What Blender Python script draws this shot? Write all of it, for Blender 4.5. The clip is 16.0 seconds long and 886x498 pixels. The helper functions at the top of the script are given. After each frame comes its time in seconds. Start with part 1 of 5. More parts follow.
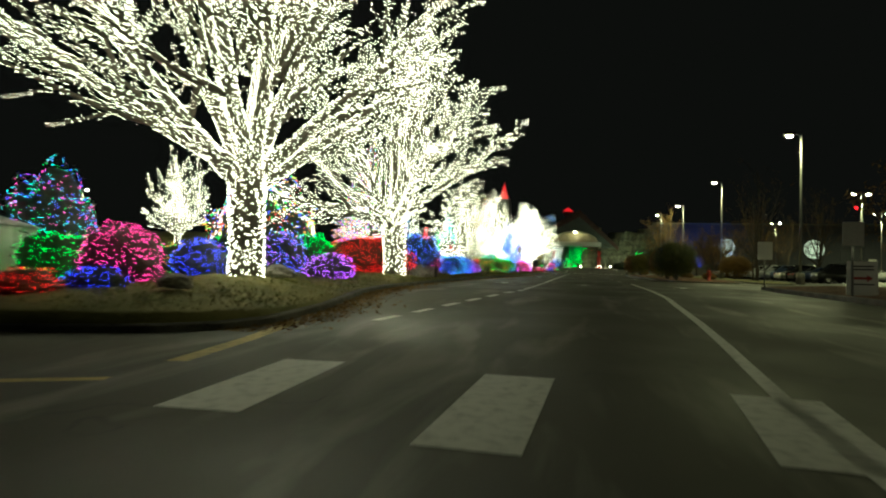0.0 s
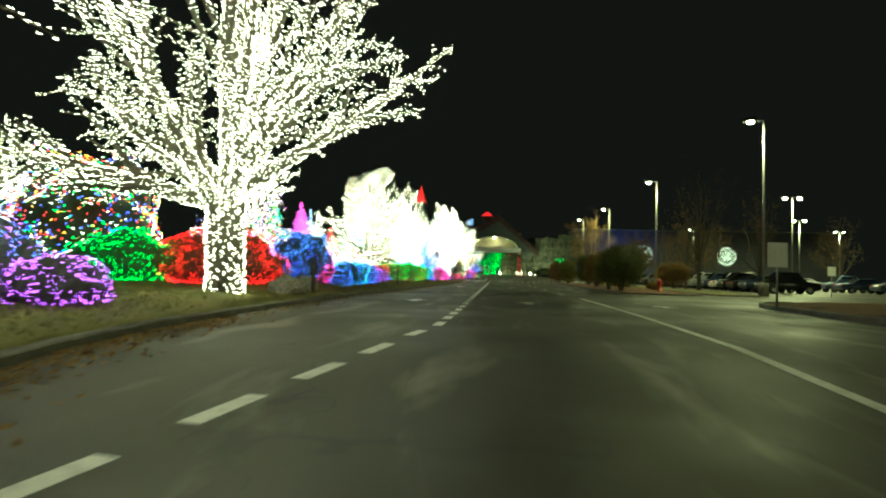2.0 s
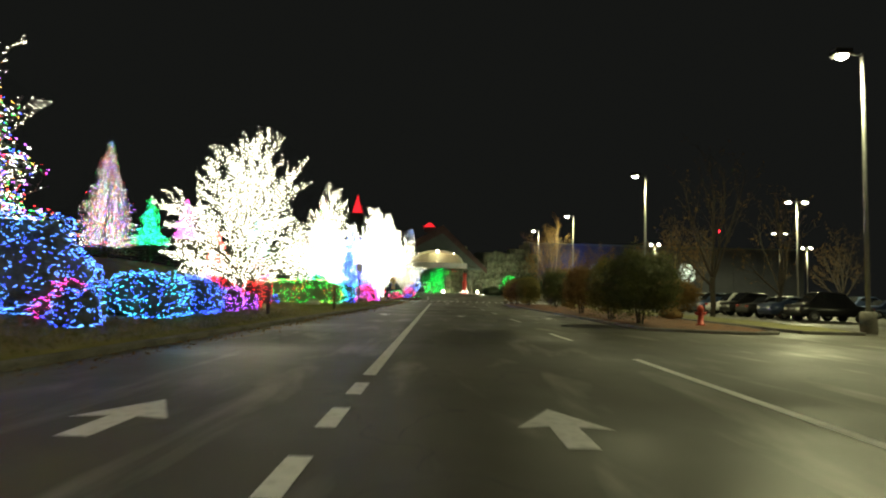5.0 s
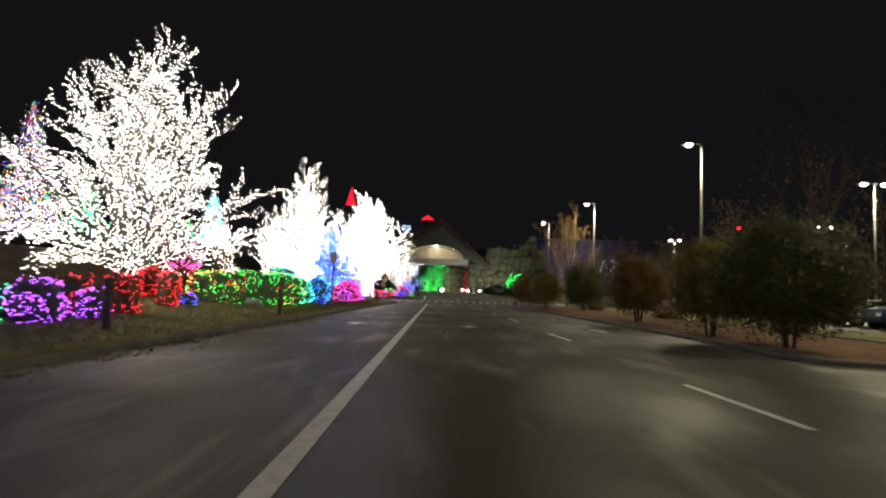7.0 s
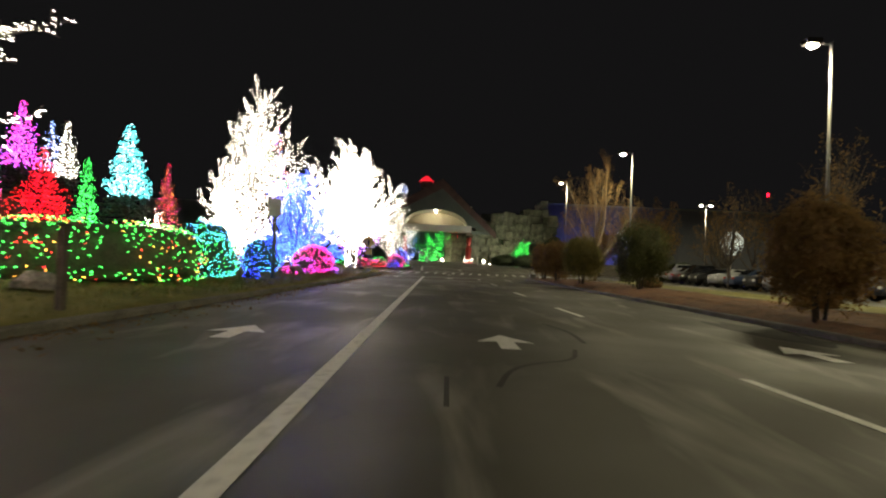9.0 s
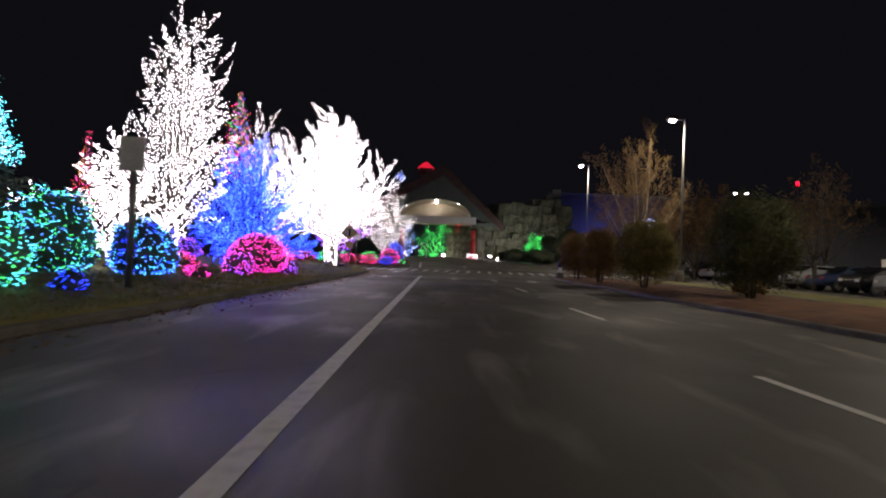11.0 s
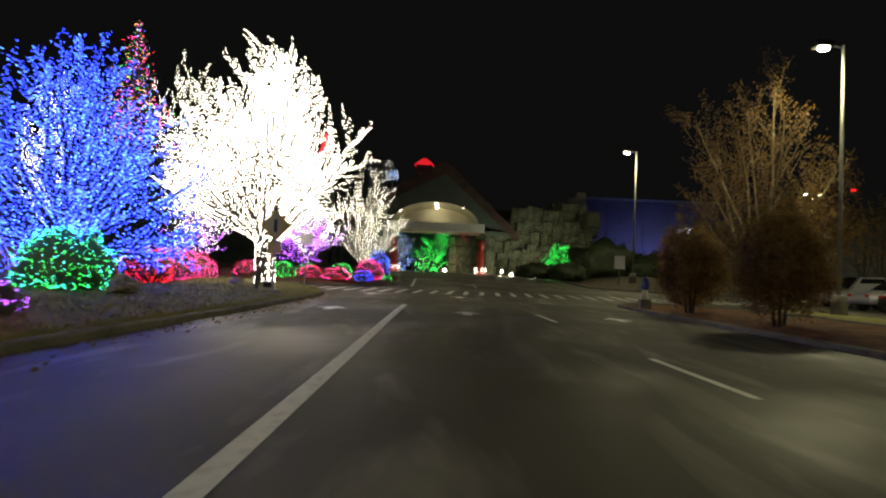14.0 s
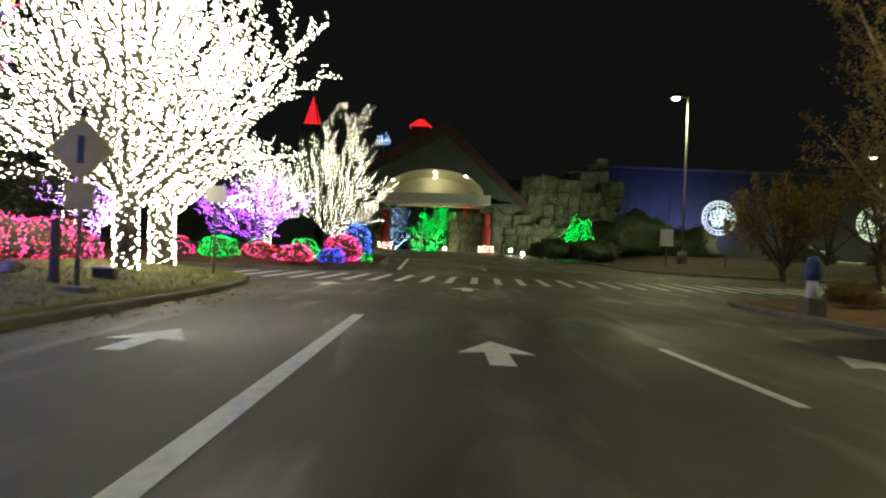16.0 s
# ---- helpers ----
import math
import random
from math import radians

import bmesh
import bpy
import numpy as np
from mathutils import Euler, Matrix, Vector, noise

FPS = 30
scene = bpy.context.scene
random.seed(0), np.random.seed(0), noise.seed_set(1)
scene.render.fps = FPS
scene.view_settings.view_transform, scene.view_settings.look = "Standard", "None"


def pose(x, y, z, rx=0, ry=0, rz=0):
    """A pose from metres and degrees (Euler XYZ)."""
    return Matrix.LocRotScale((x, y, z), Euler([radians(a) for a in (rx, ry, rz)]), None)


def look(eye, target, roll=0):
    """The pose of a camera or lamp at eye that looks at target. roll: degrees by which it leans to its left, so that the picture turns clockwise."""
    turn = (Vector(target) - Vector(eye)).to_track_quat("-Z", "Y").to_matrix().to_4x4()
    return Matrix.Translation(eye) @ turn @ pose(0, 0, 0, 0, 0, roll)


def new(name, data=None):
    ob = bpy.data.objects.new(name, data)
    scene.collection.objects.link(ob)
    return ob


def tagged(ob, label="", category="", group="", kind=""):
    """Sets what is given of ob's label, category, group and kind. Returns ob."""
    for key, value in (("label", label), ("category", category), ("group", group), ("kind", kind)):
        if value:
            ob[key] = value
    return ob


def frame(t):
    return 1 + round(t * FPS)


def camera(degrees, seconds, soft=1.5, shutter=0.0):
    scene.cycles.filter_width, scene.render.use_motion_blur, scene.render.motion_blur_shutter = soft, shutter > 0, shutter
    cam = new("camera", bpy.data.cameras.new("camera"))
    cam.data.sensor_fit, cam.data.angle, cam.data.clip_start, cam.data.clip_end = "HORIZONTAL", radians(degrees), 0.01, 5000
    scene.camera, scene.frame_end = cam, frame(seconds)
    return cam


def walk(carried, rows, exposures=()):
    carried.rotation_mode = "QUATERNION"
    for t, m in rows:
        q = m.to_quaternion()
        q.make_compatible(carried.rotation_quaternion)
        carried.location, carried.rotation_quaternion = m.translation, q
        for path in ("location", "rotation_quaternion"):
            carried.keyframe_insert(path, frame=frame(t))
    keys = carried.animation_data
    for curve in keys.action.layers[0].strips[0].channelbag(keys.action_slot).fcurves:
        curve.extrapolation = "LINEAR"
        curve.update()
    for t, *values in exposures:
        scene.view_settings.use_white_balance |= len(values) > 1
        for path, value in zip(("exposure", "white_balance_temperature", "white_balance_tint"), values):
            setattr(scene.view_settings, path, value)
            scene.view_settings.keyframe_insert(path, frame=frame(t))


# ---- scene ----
cam = camera(72.2, 16.0, soft=2.1, shutter=0.5)
PATH = [
    (0, (-1.924, -3.169, 0.714), (-2.368, -1.220, 0.771), 1.40),
    (0.5, (-2.220, -0.903, 0.728), (-2.591, 1.062, 0.776), 1.33),
    (1, (-2.469, 1.186, 0.767), (-2.776, 3.161, 0.818), 1.35),
    (1.5, (-2.669, 3.449, 0.820), (-2.910, 5.433, 0.881), 1.43),
    (2, (-2.807, 5.705, 0.865), (-2.984, 7.696, 0.949), 1.42),
    (2.5, (-2.883, 8.016, 0.896), (-2.998, 10.009, 1.010), 1.42),
    (3, (-2.924, 10.349, 0.919), (-2.982, 12.344, 1.051), 1.45),
    (3.5, (-2.917, 12.711, 0.961), (-2.930, 14.706, 1.101), 1.42),
    (4, (-2.836, 15.302, 1.042), (-2.832, 17.297, 1.185), 1.40),
    (6.5, (-2.823, 27.942, 1.113), (-2.811, 29.937, 1.259), 1.70),
    (7, (-2.807, 30.418, 1.094), (-2.795, 32.413, 1.236), 1.95),
    (7.5, (-2.795, 33.411, 1.083), (-2.782, 35.406, 1.227), 2.10),
    (8, (-2.778, 36.135, 1.076), (-2.765, 38.131, 1.201), 2.20),
    (8.5, (-2.752, 39.072, 1.070), (-2.736, 41.071, 1.143), 2.30),
    (9, (-2.727, 41.892, 1.067), (-2.712, 43.891, 1.111), 2.40),
    (11.5, (-2.766, 54.440, 1.034), (-2.753, 56.440, 1.060), 2.20),
    (12, (-2.758, 57.141, 1.025), (-2.746, 59.141, 1.046), 2.20),
    (12.5, (-2.774, 59.426, 1.033), (-2.760, 61.425, 1.054), 2.23),
    (13, (-2.780, 61.570, 1.042), (-2.767, 63.570, 1.085), 2.30),
    (13.5, (-2.728, 64.153, 1.033), (-2.717, 66.151, 1.110), 2.42),
    (14, (-2.651, 66.922, 1.021), (-2.644, 68.920, 1.102), 2.50),
    (14.5, (-2.601, 69.190, 1.024), (-2.591, 71.190, 1.066), 2.47),
    (15, (-2.568, 71.856, 1.029), (-2.559, 73.856, 1.056), 2.48),
    (15.5, (-2.541, 74.289, 1.017), (-2.531, 76.288, 1.037), 2.48),
    (16, (-2.515, 76.781, 0.996), (-2.506, 78.781, 1.009), 2.40),
]
walk(cam, [(t, look(eye, target, roll)) for t, eye, target, roll in PATH],
     exposures=[(0, 0.2, 7400, -21), (0.5, 0.0, 7300, -24), (1, 0.38, 7400, -27), (1.5, 0.5, 7500, -31), (2.5, 1.3, 7700, -37), (4, 1.3, 8100, -28), (6.5, 0.7, 6400, 13), (7.2, 0.8, 6600, 13), (9, 0.8, 7100, 12), (11.5, 0.1, 5900, 36), (12.5, 0.08, 6500, 34), (13.5, 0.1, 7000, 14), (14, 0.12, 7300, 4), (14.6, 0.14, 7200, 12), (16, 0.58, 7400, -11)])

# ---- night sky and exposure ----
world = bpy.data.worlds.new("night_sky")
scene.world = world
world.use_nodes = True
world.node_tree.nodes["Background"].inputs[0].default_value = (0.88, 0.90, 1.0, 1)
world.node_tree.nodes["Background"].inputs[1].default_value = 0.0040


# ---- materials ----
def nodes_of(name):
    m = bpy.data.materials.new(name)
    m.use_nodes = True
    return m, m.node_tree.nodes, m.node_tree.links, m.node_tree.nodes["Principled BSDF"]


def surface(name, a, b, rough=0.7, metal=0.0, scale=6.0, fine=60.0, bump=0.15, dist=0.02, rough_b=None):
    """Two-scale mottled surface between colours a and b."""
    m, n, l, p = nodes_of(name)
    co = n.new("ShaderNodeTexCoord")
    big = n.new("ShaderNodeTexNoise")
    big.inputs["Scale"].default_value, big.inputs["Detail"].default_value = scale, 5
    small = n.new("ShaderNodeTexNoise")
    small.inputs["Scale"].default_value, small.inputs["Detail"].default_value = fine, 3
    l.new(co.outputs["Object"], big.inputs["Vector"])
    l.new(co.outputs["Object"], small.inputs["Vector"])
    mx = n.new("ShaderNodeMath")
    mx.operation = "MULTIPLY_ADD"
    mx.inputs[1].default_value = 0.55
    l.new(small.outputs["Fac"], mx.inputs[0])
    half = n.new("ShaderNodeMath")
    half.operation = "MULTIPLY"
    half.inputs[1].default_value = 0.5
    l.new(big.outputs["Fac"], half.inputs[0])
    l.new(half.outputs[0], mx.inputs[2])
    ramp = n.new("ShaderNodeValToRGB")
    ramp.color_ramp.elements[0].position, ramp.color_ramp.elements[1].position = 0.38, 0.68
    ramp.color_ramp.elements[0].color, ramp.color_ramp.elements[1].color = (*a, 1), (*b, 1)
    l.new(mx.outputs[0], ramp.inputs[0])
    l.new(ramp.outputs[0], p.inputs["Base Color"])
    p.inputs["Roughness"].default_value, p.inputs["Metallic"].default_value = rough, metal
    if rough_b is not None:
        mr = n.new("ShaderNodeMapRange")
        mr.inputs["From Min"].default_value, mr.inputs["From Max"].default_value = 0.35, 0.65
        mr.inputs["To Min"].default_value, mr.inputs["To Max"].default_value = rough, rough_b
        l.new(big.outputs["Fac"], mr.inputs["Value"])
        l.new(mr.outputs[0], p.inputs["Roughness"])
    if bump:
        bp = n.new("ShaderNodeBump")
        bp.inputs["Strength"].default_value, bp.inputs["Distance"].default_value = bump, dist
        l.new(small.outputs["Fac"], bp.inputs["Height"])
        l.new(bp.outputs[0], p.inputs["Normal"])
    return m


def glow(name, colour, strength):
    """A surface that gives off light: coloured glass of a lit bulb, lens or pane, and the projected emblem's glow."""
    m, n, l, p = nodes_of(name)
    p.inputs["Base Color"].default_value = (*[0.3 + 0.5 * v for v in colour], 1)
    p.inputs["Roughness"].default_value = 0.3
    p.inputs["Emission Color"].default_value = (*colour, 1)
    p.inputs["Emission Strength"].default_value = strength
    return m


def asphalt_material():
    m, n, l, p = nodes_of("asphalt")
    co = n.new("ShaderNodeTexCoord")
    mapping = n.new("ShaderNodeMapping")
    mapping.inputs["Scale"].default_value = (1.0, 0.22, 1.0)
    l.new(co.outputs["Object"], mapping.inputs["Vector"])
    streak = n.new("ShaderNodeTexNoise")
    streak.inputs["Scale"].default_value, streak.inputs["Detail"].default_value = 0.55, 6
    l.new(mapping.outputs[0], streak.inputs["Vector"])
    patch = n.new("ShaderNodeTexNoise")
    patch.inputs["Scale"].default_value, patch.inputs["Detail"].default_value = 0.23, 4
    l.new(co.outputs["Object"], patch.inputs["Vector"])
    grit = n.new("ShaderNodeTexNoise")
    grit.inputs["Scale"].default_value, grit.inputs["Detail"].default_value = 70, 2
    l.new(co.outputs["Object"], grit.inputs["Vector"])
    ramp = n.new("ShaderNodeValToRGB")
    e = ramp.color_ramp.elements
    e[0].position, e[0].color = 0.30, (0.036, 0.033, 0.026, 1)
    e[1].position, e[1].color = 0.72, (0.125, 0.114, 0.088, 1)
    mid = e.new(0.52)
    mid.color = (0.068, 0.062, 0.048, 1)
    add = n.new("ShaderNodeMath")
    add.operation = "MULTIPLY_ADD"
    add.inputs[1].default_value = 0.5
    l.new(streak.outputs["Fac"], add.inputs[0])
    h2 = n.new("ShaderNodeMath")
    h2.operation = "MULTIPLY"
    h2.inputs[1].default_value = 0.5
    l.new(patch.outputs["Fac"], h2.inputs[0])
    l.new(h2.outputs[0], add.inputs[2])
    l.new(add.outputs[0], ramp.inputs[0])
    # sealed cracks: dark thin lines
    vo = n.new("ShaderNodeTexVoronoi")
    vo.feature = "DISTANCE_TO_EDGE"
    vo.inputs["Scale"].default_value = 0.16
    warp = n.new("ShaderNodeTexNoise")
    warp.inputs["Scale"].default_value = 0.9
    l.new(co.outputs["Object"], warp.inputs["Vector"])
    vadd = n.new("ShaderNodeVectorMath")
    vadd.operation = "MULTIPLY_ADD"
    vadd.inputs[1].default_value = (2.2, 2.2, 0)
    l.new(warp.outputs["Color"], vadd.inputs[0])
    l.new(co.outputs["Object"], vadd.inputs[2])
    l.new(vadd.outputs[0], vo.inputs["Vector"])
    lt = n.new("ShaderNodeMath")
    lt.operation = "LESS_THAN"
    lt.inputs[1].default_value = 0.0022
    l.new(vo.outputs["Distance"], lt.inputs[0])
    mix = n.new("ShaderNodeMix")
    mix.data_type = "RGBA"
    mix.inputs["B"].default_value = (0.045, 0.042, 0.038, 1)
    l.new(lt.outputs[0], mix.inputs["Factor"])
    l.new(ramp.outputs[0], mix.inputs["A"])
    # pale scuffs along the way of travel
    scuff = n.new("ShaderNodeTexNoise")
    scuff.inputs["Scale"].default_value, scuff.inputs["Detail"].default_value, scuff.inputs["Distortion"].default_value = 0.9, 9, 0.5
    stretch = n.new("ShaderNodeMapping")
    stretch.inputs["Scale"].default_value = (1.5, 0.32, 1.0)
    l.new(co.outputs["Object"], stretch.inputs["Vector"])
    l.new(stretch.outputs[0], scuff.inputs["Vector"])
    sr = n.new("ShaderNodeMapRange")
    sr.inputs["From Min"].default_value, sr.inputs["From Max"].default_value = 0.54, 0.72
    sr.inputs["To Min"].default_value, sr.inputs["To Max"].default_value = 0.0, 0.62
    l.new(scuff.outputs["Fac"], sr.inputs["Value"])
    mix2 = n.new("ShaderNodeMix")
    mix2.data_type = "RGBA"
    mix2.inputs["B"].default_value = (0.32, 0.305, 0.265, 1)
    l.new(sr.outputs[0], mix2.inputs["Factor"])
    l.new(mix.outputs["Result"], mix2.inputs["A"])
    l.new(mix2.outputs["Result"], p.inputs["Base Color"])
    mr = n.new("ShaderNodeMapRange")
    mr.inputs["From Min"].default_value, mr.inputs["From Max"].default_value = 0.35, 0.62
    mr.inputs["To Min"].default_value, mr.inputs["To Max"].default_value = 0.45, 0.74
    l.new(patch.outputs["Fac"], mr.inputs["Value"])
    l.new(mr.outputs[0], p.inputs["Roughness"])
    bp = n.new("ShaderNodeBump")
    bp.inputs["Strength"].default_value, bp.inputs["Distance"].default_value = 0.25, 0.01
    l.new(grit.outputs["Fac"], bp.inputs["Height"])
    l.new(bp.outputs[0], p.inputs["Normal"])
    return m


def paint_material(name, colour, worn=0.5):
    """Road paint with worn, dirty patches."""
    m, n, l, p = nodes_of(name)
    co = n.new("ShaderNodeTexCoord")
    t = n.new("ShaderNodeTexNoise")
    t.inputs["Scale"].default_value, t.inputs["Detail"].default_value = 9.0, 10
    l.new(co.outputs["Object"], t.inputs["Vector"])
    ramp = n.new("ShaderNodeValToRGB")
    ramp.color_ramp.elements[0].position, ramp.color_ramp.elements[1].position = 0.30, 0.52
    ramp.color_ramp.elements[0].color = (*[v * worn for v in colour], 1)
    ramp.color_ramp.elements[1].color = (*colour, 1)
    l.new(t.outputs["Fac"], ramp.inputs[0])
    l.new(ramp.outputs[0], p.inputs["Base Color"])
    p.inputs["Roughness"].default_value = 0.65
    return m


def thin_leaf(m):
    """Let part of the light pass through a leaf."""
    n, l = m.node_tree.nodes, m.node_tree.links
    p = n["Principled BSDF"]
    t = n.new("ShaderNodeBsdfTranslucent")
    l.new(p.inputs["Base Color"].links[0].from_socket, t.inputs["Color"])
    mix = n.new("ShaderNodeMixShader")
    mix.inputs[0].default_value = 0.5
    l.new(p.outputs[0], mix.inputs[1])
    l.new(t.outputs[0], mix.inputs[2])
    l.new(mix.outputs[0], n["Material Output"].inputs["Surface"])
    return m


ASPHALT = asphalt_material()
PAINT = paint_material("white_road_paint", (0.86, 0.85, 0.81), 0.72)
YELLOW = paint_material("yellow_road_paint", (0.60, 0.46, 0.17))
CONCRETE = surface("kerb_concrete", (0.075, 0.07, 0.06), (0.20, 0.185, 0.16), 0.85, scale=1.5, fine=30)
GRASS = surface("winter_grass", (0.095, 0.098, 0.026), (0.25, 0.215, 0.075), 0.9, scale=0.9, fine=45, bump=0.6, dist=0.03)
BLADE = surface("grass_blade", (0.10, 0.11, 0.03), (0.28, 0.24, 0.085), 0.8, scale=2, fine=20, bump=0)
MULCH = surface("bark_mulch", (0.05, 0.023, 0.012), (0.21, 0.09, 0.038), 0.95, scale=2.0, fine=40, bump=0.9, dist=0.04)
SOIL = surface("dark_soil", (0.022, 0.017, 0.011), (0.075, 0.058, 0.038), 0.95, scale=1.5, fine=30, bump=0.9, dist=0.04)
LEAFDARK = surface("evergreen_leaf", (0.012, 0.024, 0.009), (0.038, 0.056, 0.019), 0.6, scale=4, fine=25, bump=0)
LEAFLIT = surface("shrub_leaf", (0.038, 0.046, 0.024), (0.09, 0.105, 0.06), 0.6, scale=4, fine=25, bump=0)
LEAFOLIVE = thin_leaf(surface("olive_leaf", (0.11, 0.105, 0.028), (0.27, 0.22, 0.064), 0.65, scale=3, fine=22, bump=0))
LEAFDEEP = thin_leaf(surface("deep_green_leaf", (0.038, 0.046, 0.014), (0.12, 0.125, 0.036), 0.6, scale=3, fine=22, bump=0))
LEAFBROWN = thin_leaf(surface("dry_brown_leaf", (0.13, 0.072, 0.024), (0.31, 0.19, 0.065), 0.7, scale=3, fine=22, bump=0))
BARK = surface("bark", (0.03, 0.024, 0.019), (0.085, 0.067, 0.05), 0.9, scale=5, fine=50, bump=0.7)
TWIG = surface("brown_twig", (0.08, 0.055, 0.03), (0.19, 0.135, 0.075), 0.85, scale=5, fine=50, bump=0.3)
BARKPALE = surface("pale_bark", (0.15, 0.115, 0.065), (0.32, 0.25, 0.15), 0.85, scale=5, fine=50, bump=0.5)
GALV = surface("galvanised_steel", (0.17, 0.17, 0.165), (0.28, 0.28, 0.27), 0.45, 0.7, 4, 60, 0.05)
DARKMETAL = surface("dark_bronze_metal", (0.03, 0.028, 0.025), (0.06, 0.055, 0.05), 0.5, 0.6, 4, 60, 0.05)
SIGNBACK = surface("sign_aluminium", (0.42, 0.4, 0.36), (0.55, 0.53, 0.48), 0.5, 0.3, 3, 30, 0.03)
SIGNFACE = surface("sign_yellow_face", (0.45, 0.32, 0.06), (0.55, 0.4, 0.1), 0.5, 0, 3, 30, 0.03)
WHITEPANEL = surface("white_panel", (0.62, 0.61, 0.57), (0.78, 0.77, 0.73), 0.5, 0, 2, 30, 0.03)
BLACKPAINT = surface("black_paint", (0.012, 0.012, 0.012), (0.03, 0.03, 0.03), 0.5, 0, 3, 30, 0.03)
WOODPOST = surface("weathered_post", (0.05, 0.04, 0.03), (0.12, 0.1, 0.08), 0.85, 0, 4, 40, 0.4)
ROCK = surface("boulder_stone", (0.14, 0.13, 0.11), (0.34, 0.31, 0.27), 0.9, 0, 1.6, 14, 0.8, 0.05)
CLIFF = surface("cliff_stone", (0.022, 0.026, 0.018), (0.20, 0.205, 0.145), 0.92, 0, 0.9, 6, 0.9, 0.12)
STUCCO = surface("grey_green_stucco", (0.075, 0.092, 0.08), (0.12, 0.14, 0.12), 0.85, 0, 0.5, 12, 0.2)
CREAM = surface("cream_soffit", (0.34, 0.32, 0.24), (0.46, 0.43, 0.33), 0.7, 0, 0.6, 12, 0.1)
BEAM = surface("pale_beam", (0.55, 0.55, 0.52), (0.7, 0.69, 0.65), 0.6, 0, 1, 12, 0.05)
SHINGLE = surface("red_brown_shingle", (0.055, 0.03, 0.026), (0.12, 0.065, 0.055), 0.85, 0, 1, 8, 0.5, 0.04)
PANELWALL = surface("metal_wall_panel", (0.035, 0.038, 0.05), (0.06, 0.064, 0.08), 0.6, 0.1, 0.3, 6, 0.1)
REDCOAT = surface("red_statue_paint", (0.32, 0.025, 0.02), (0.5, 0.05, 0.035), 0.45, 0, 2, 20, 0.05)
RUBBER = surface("tyre_rubber", (0.012, 0.012, 0.012), (0.03, 0.03, 0.03), 0.8, 0, 6, 60, 0.2)
CHROME = surface("wheel_alloy", (0.5, 0.5, 0.5), (0.7, 0.7, 0.7), 0.25, 1.0, 4, 40, 0.03)
HYDRANT = surface("hydrant_red", (0.35, 0.03, 0.02), (0.5, 0.06, 0.04), 0.45, 0, 3, 30, 0.1)
BLUEBAG = surface("blue_plastic", (0.02, 0.04, 0.16), (0.05, 0.09, 0.28), 0.4, 0, 3, 20, 0.3)
LENS = glow("lamp_lens", (1.0, 0.97, 0.78), 80)

BULB = {
    "white": glow("bulb_white", (1.0, 0.93, 0.78), 16.0),
    "cool": glow("bulb_cool_white", (0.78, 0.87, 1.0), 9.0),
    "red": glow("bulb_red", (1.0, 0.006, 0.022), 6.5),
    "green": glow("bulb_green", (0.02, 1.0, 0.12), 7.0),
    "blue": glow("bulb_blue", (0.014, 0.042, 1.0), 12.5),
    "teal": glow("bulb_teal", (0.06, 0.78, 0.85), 9.5),
    "sky": glow("bulb_sky_blue", (0.07, 0.24, 1.0), 10.5),
    "magenta": glow("bulb_magenta", (1.0, 0.035, 0.36), 11.5),
    "purple": glow("bulb_purple", (0.40, 0.075, 1.0), 12.5),
    "amber": glow("bulb_amber", (1.0, 0.42, 0.06), 8.0),
}


# ---- small builders ----
def part(name, bm, material, parent, label=""):
    me = bpy.data.meshes.new(name)
    bm.to_mesh(me)
    bm.free()
    ob = new(name, me)
    me.materials.append(material)
    if parent is not None:
        ob.parent = parent
    if label:
        ob["label"] = label
    return ob


def raw(name, verts, faces, materials, parent=None, index=None, smooth=False):
    me = bpy.data.meshes.new(name)
    me.from_pydata(verts, [], faces)
    for m in materials:
        me.materials.append(m)
    if index is not None:
        me.polygons.foreach_set("material_index", index)
    if smooth:
        me.polygons.foreach_set("use_smooth", [True] * len(faces))
    me.update()
    ob = new(name, me)
    if parent is not None:
        ob.parent = parent
    return ob


def root(name, x, y, z, turn=0.0, label="", category="", group=""):
    ob = new(name)
    ob.empty_display_size = 0.2
    ob.matrix_basis = pose(x, y, z, 0, 0, turn)
    return tagged(ob, label, category, group)


def box(bm, x0, y0, z0, x1, y1, z1, bevel=0.0):
    r = bmesh.ops.create_cube(bm, size=1)
    for v in r["verts"]:
        v.co = Vector((x0 + (v.co.x + 0.5) * (x1 - x0), y0 + (v.co.y + 0.5) * (y1 - y0), z0 + (v.co.z + 0.5) * (z1 - z0)))
    if bevel:
        es = list({e for v in r["verts"] for e in v.link_edges})
        bmesh.ops.bevel(bm, geom=es, offset=bevel, segments=2, affect="EDGES", profile=0.6)
    return bm


def tube(bm, pts, radii, sides=8, cap=True):
    """A tapered tube along a line of points."""
    rings = []
    for i, p in enumerate(pts):
        d = (pts[min(i + 1, len(pts) - 1)] - pts[max(i - 1, 0)]).normalized()
        a = d.orthogonal().normalized()
        b = d.cross(a)
        rings.append([bm.verts.new(p + radii[i] * (a * math.cos(k * math.tau / sides) + b * math.sin(k * math.tau / sides))) for k in range(sides)])
    for r0, r1 in zip(rings, rings[1:]):
        off = min(range(sides), key=lambda o: (r0[0].co - r1[o].co).length)
        for k in range(sides):
            f = bm.faces.new((r0[k], r0[(k + 1) % sides], r1[(k + 1 + off) % sides], r1[(k + off) % sides]))
            f.smooth = True
    if cap:
        bm.faces.new(rings[-1])
        bm.faces.new(list(reversed(rings[0])))
    return bm


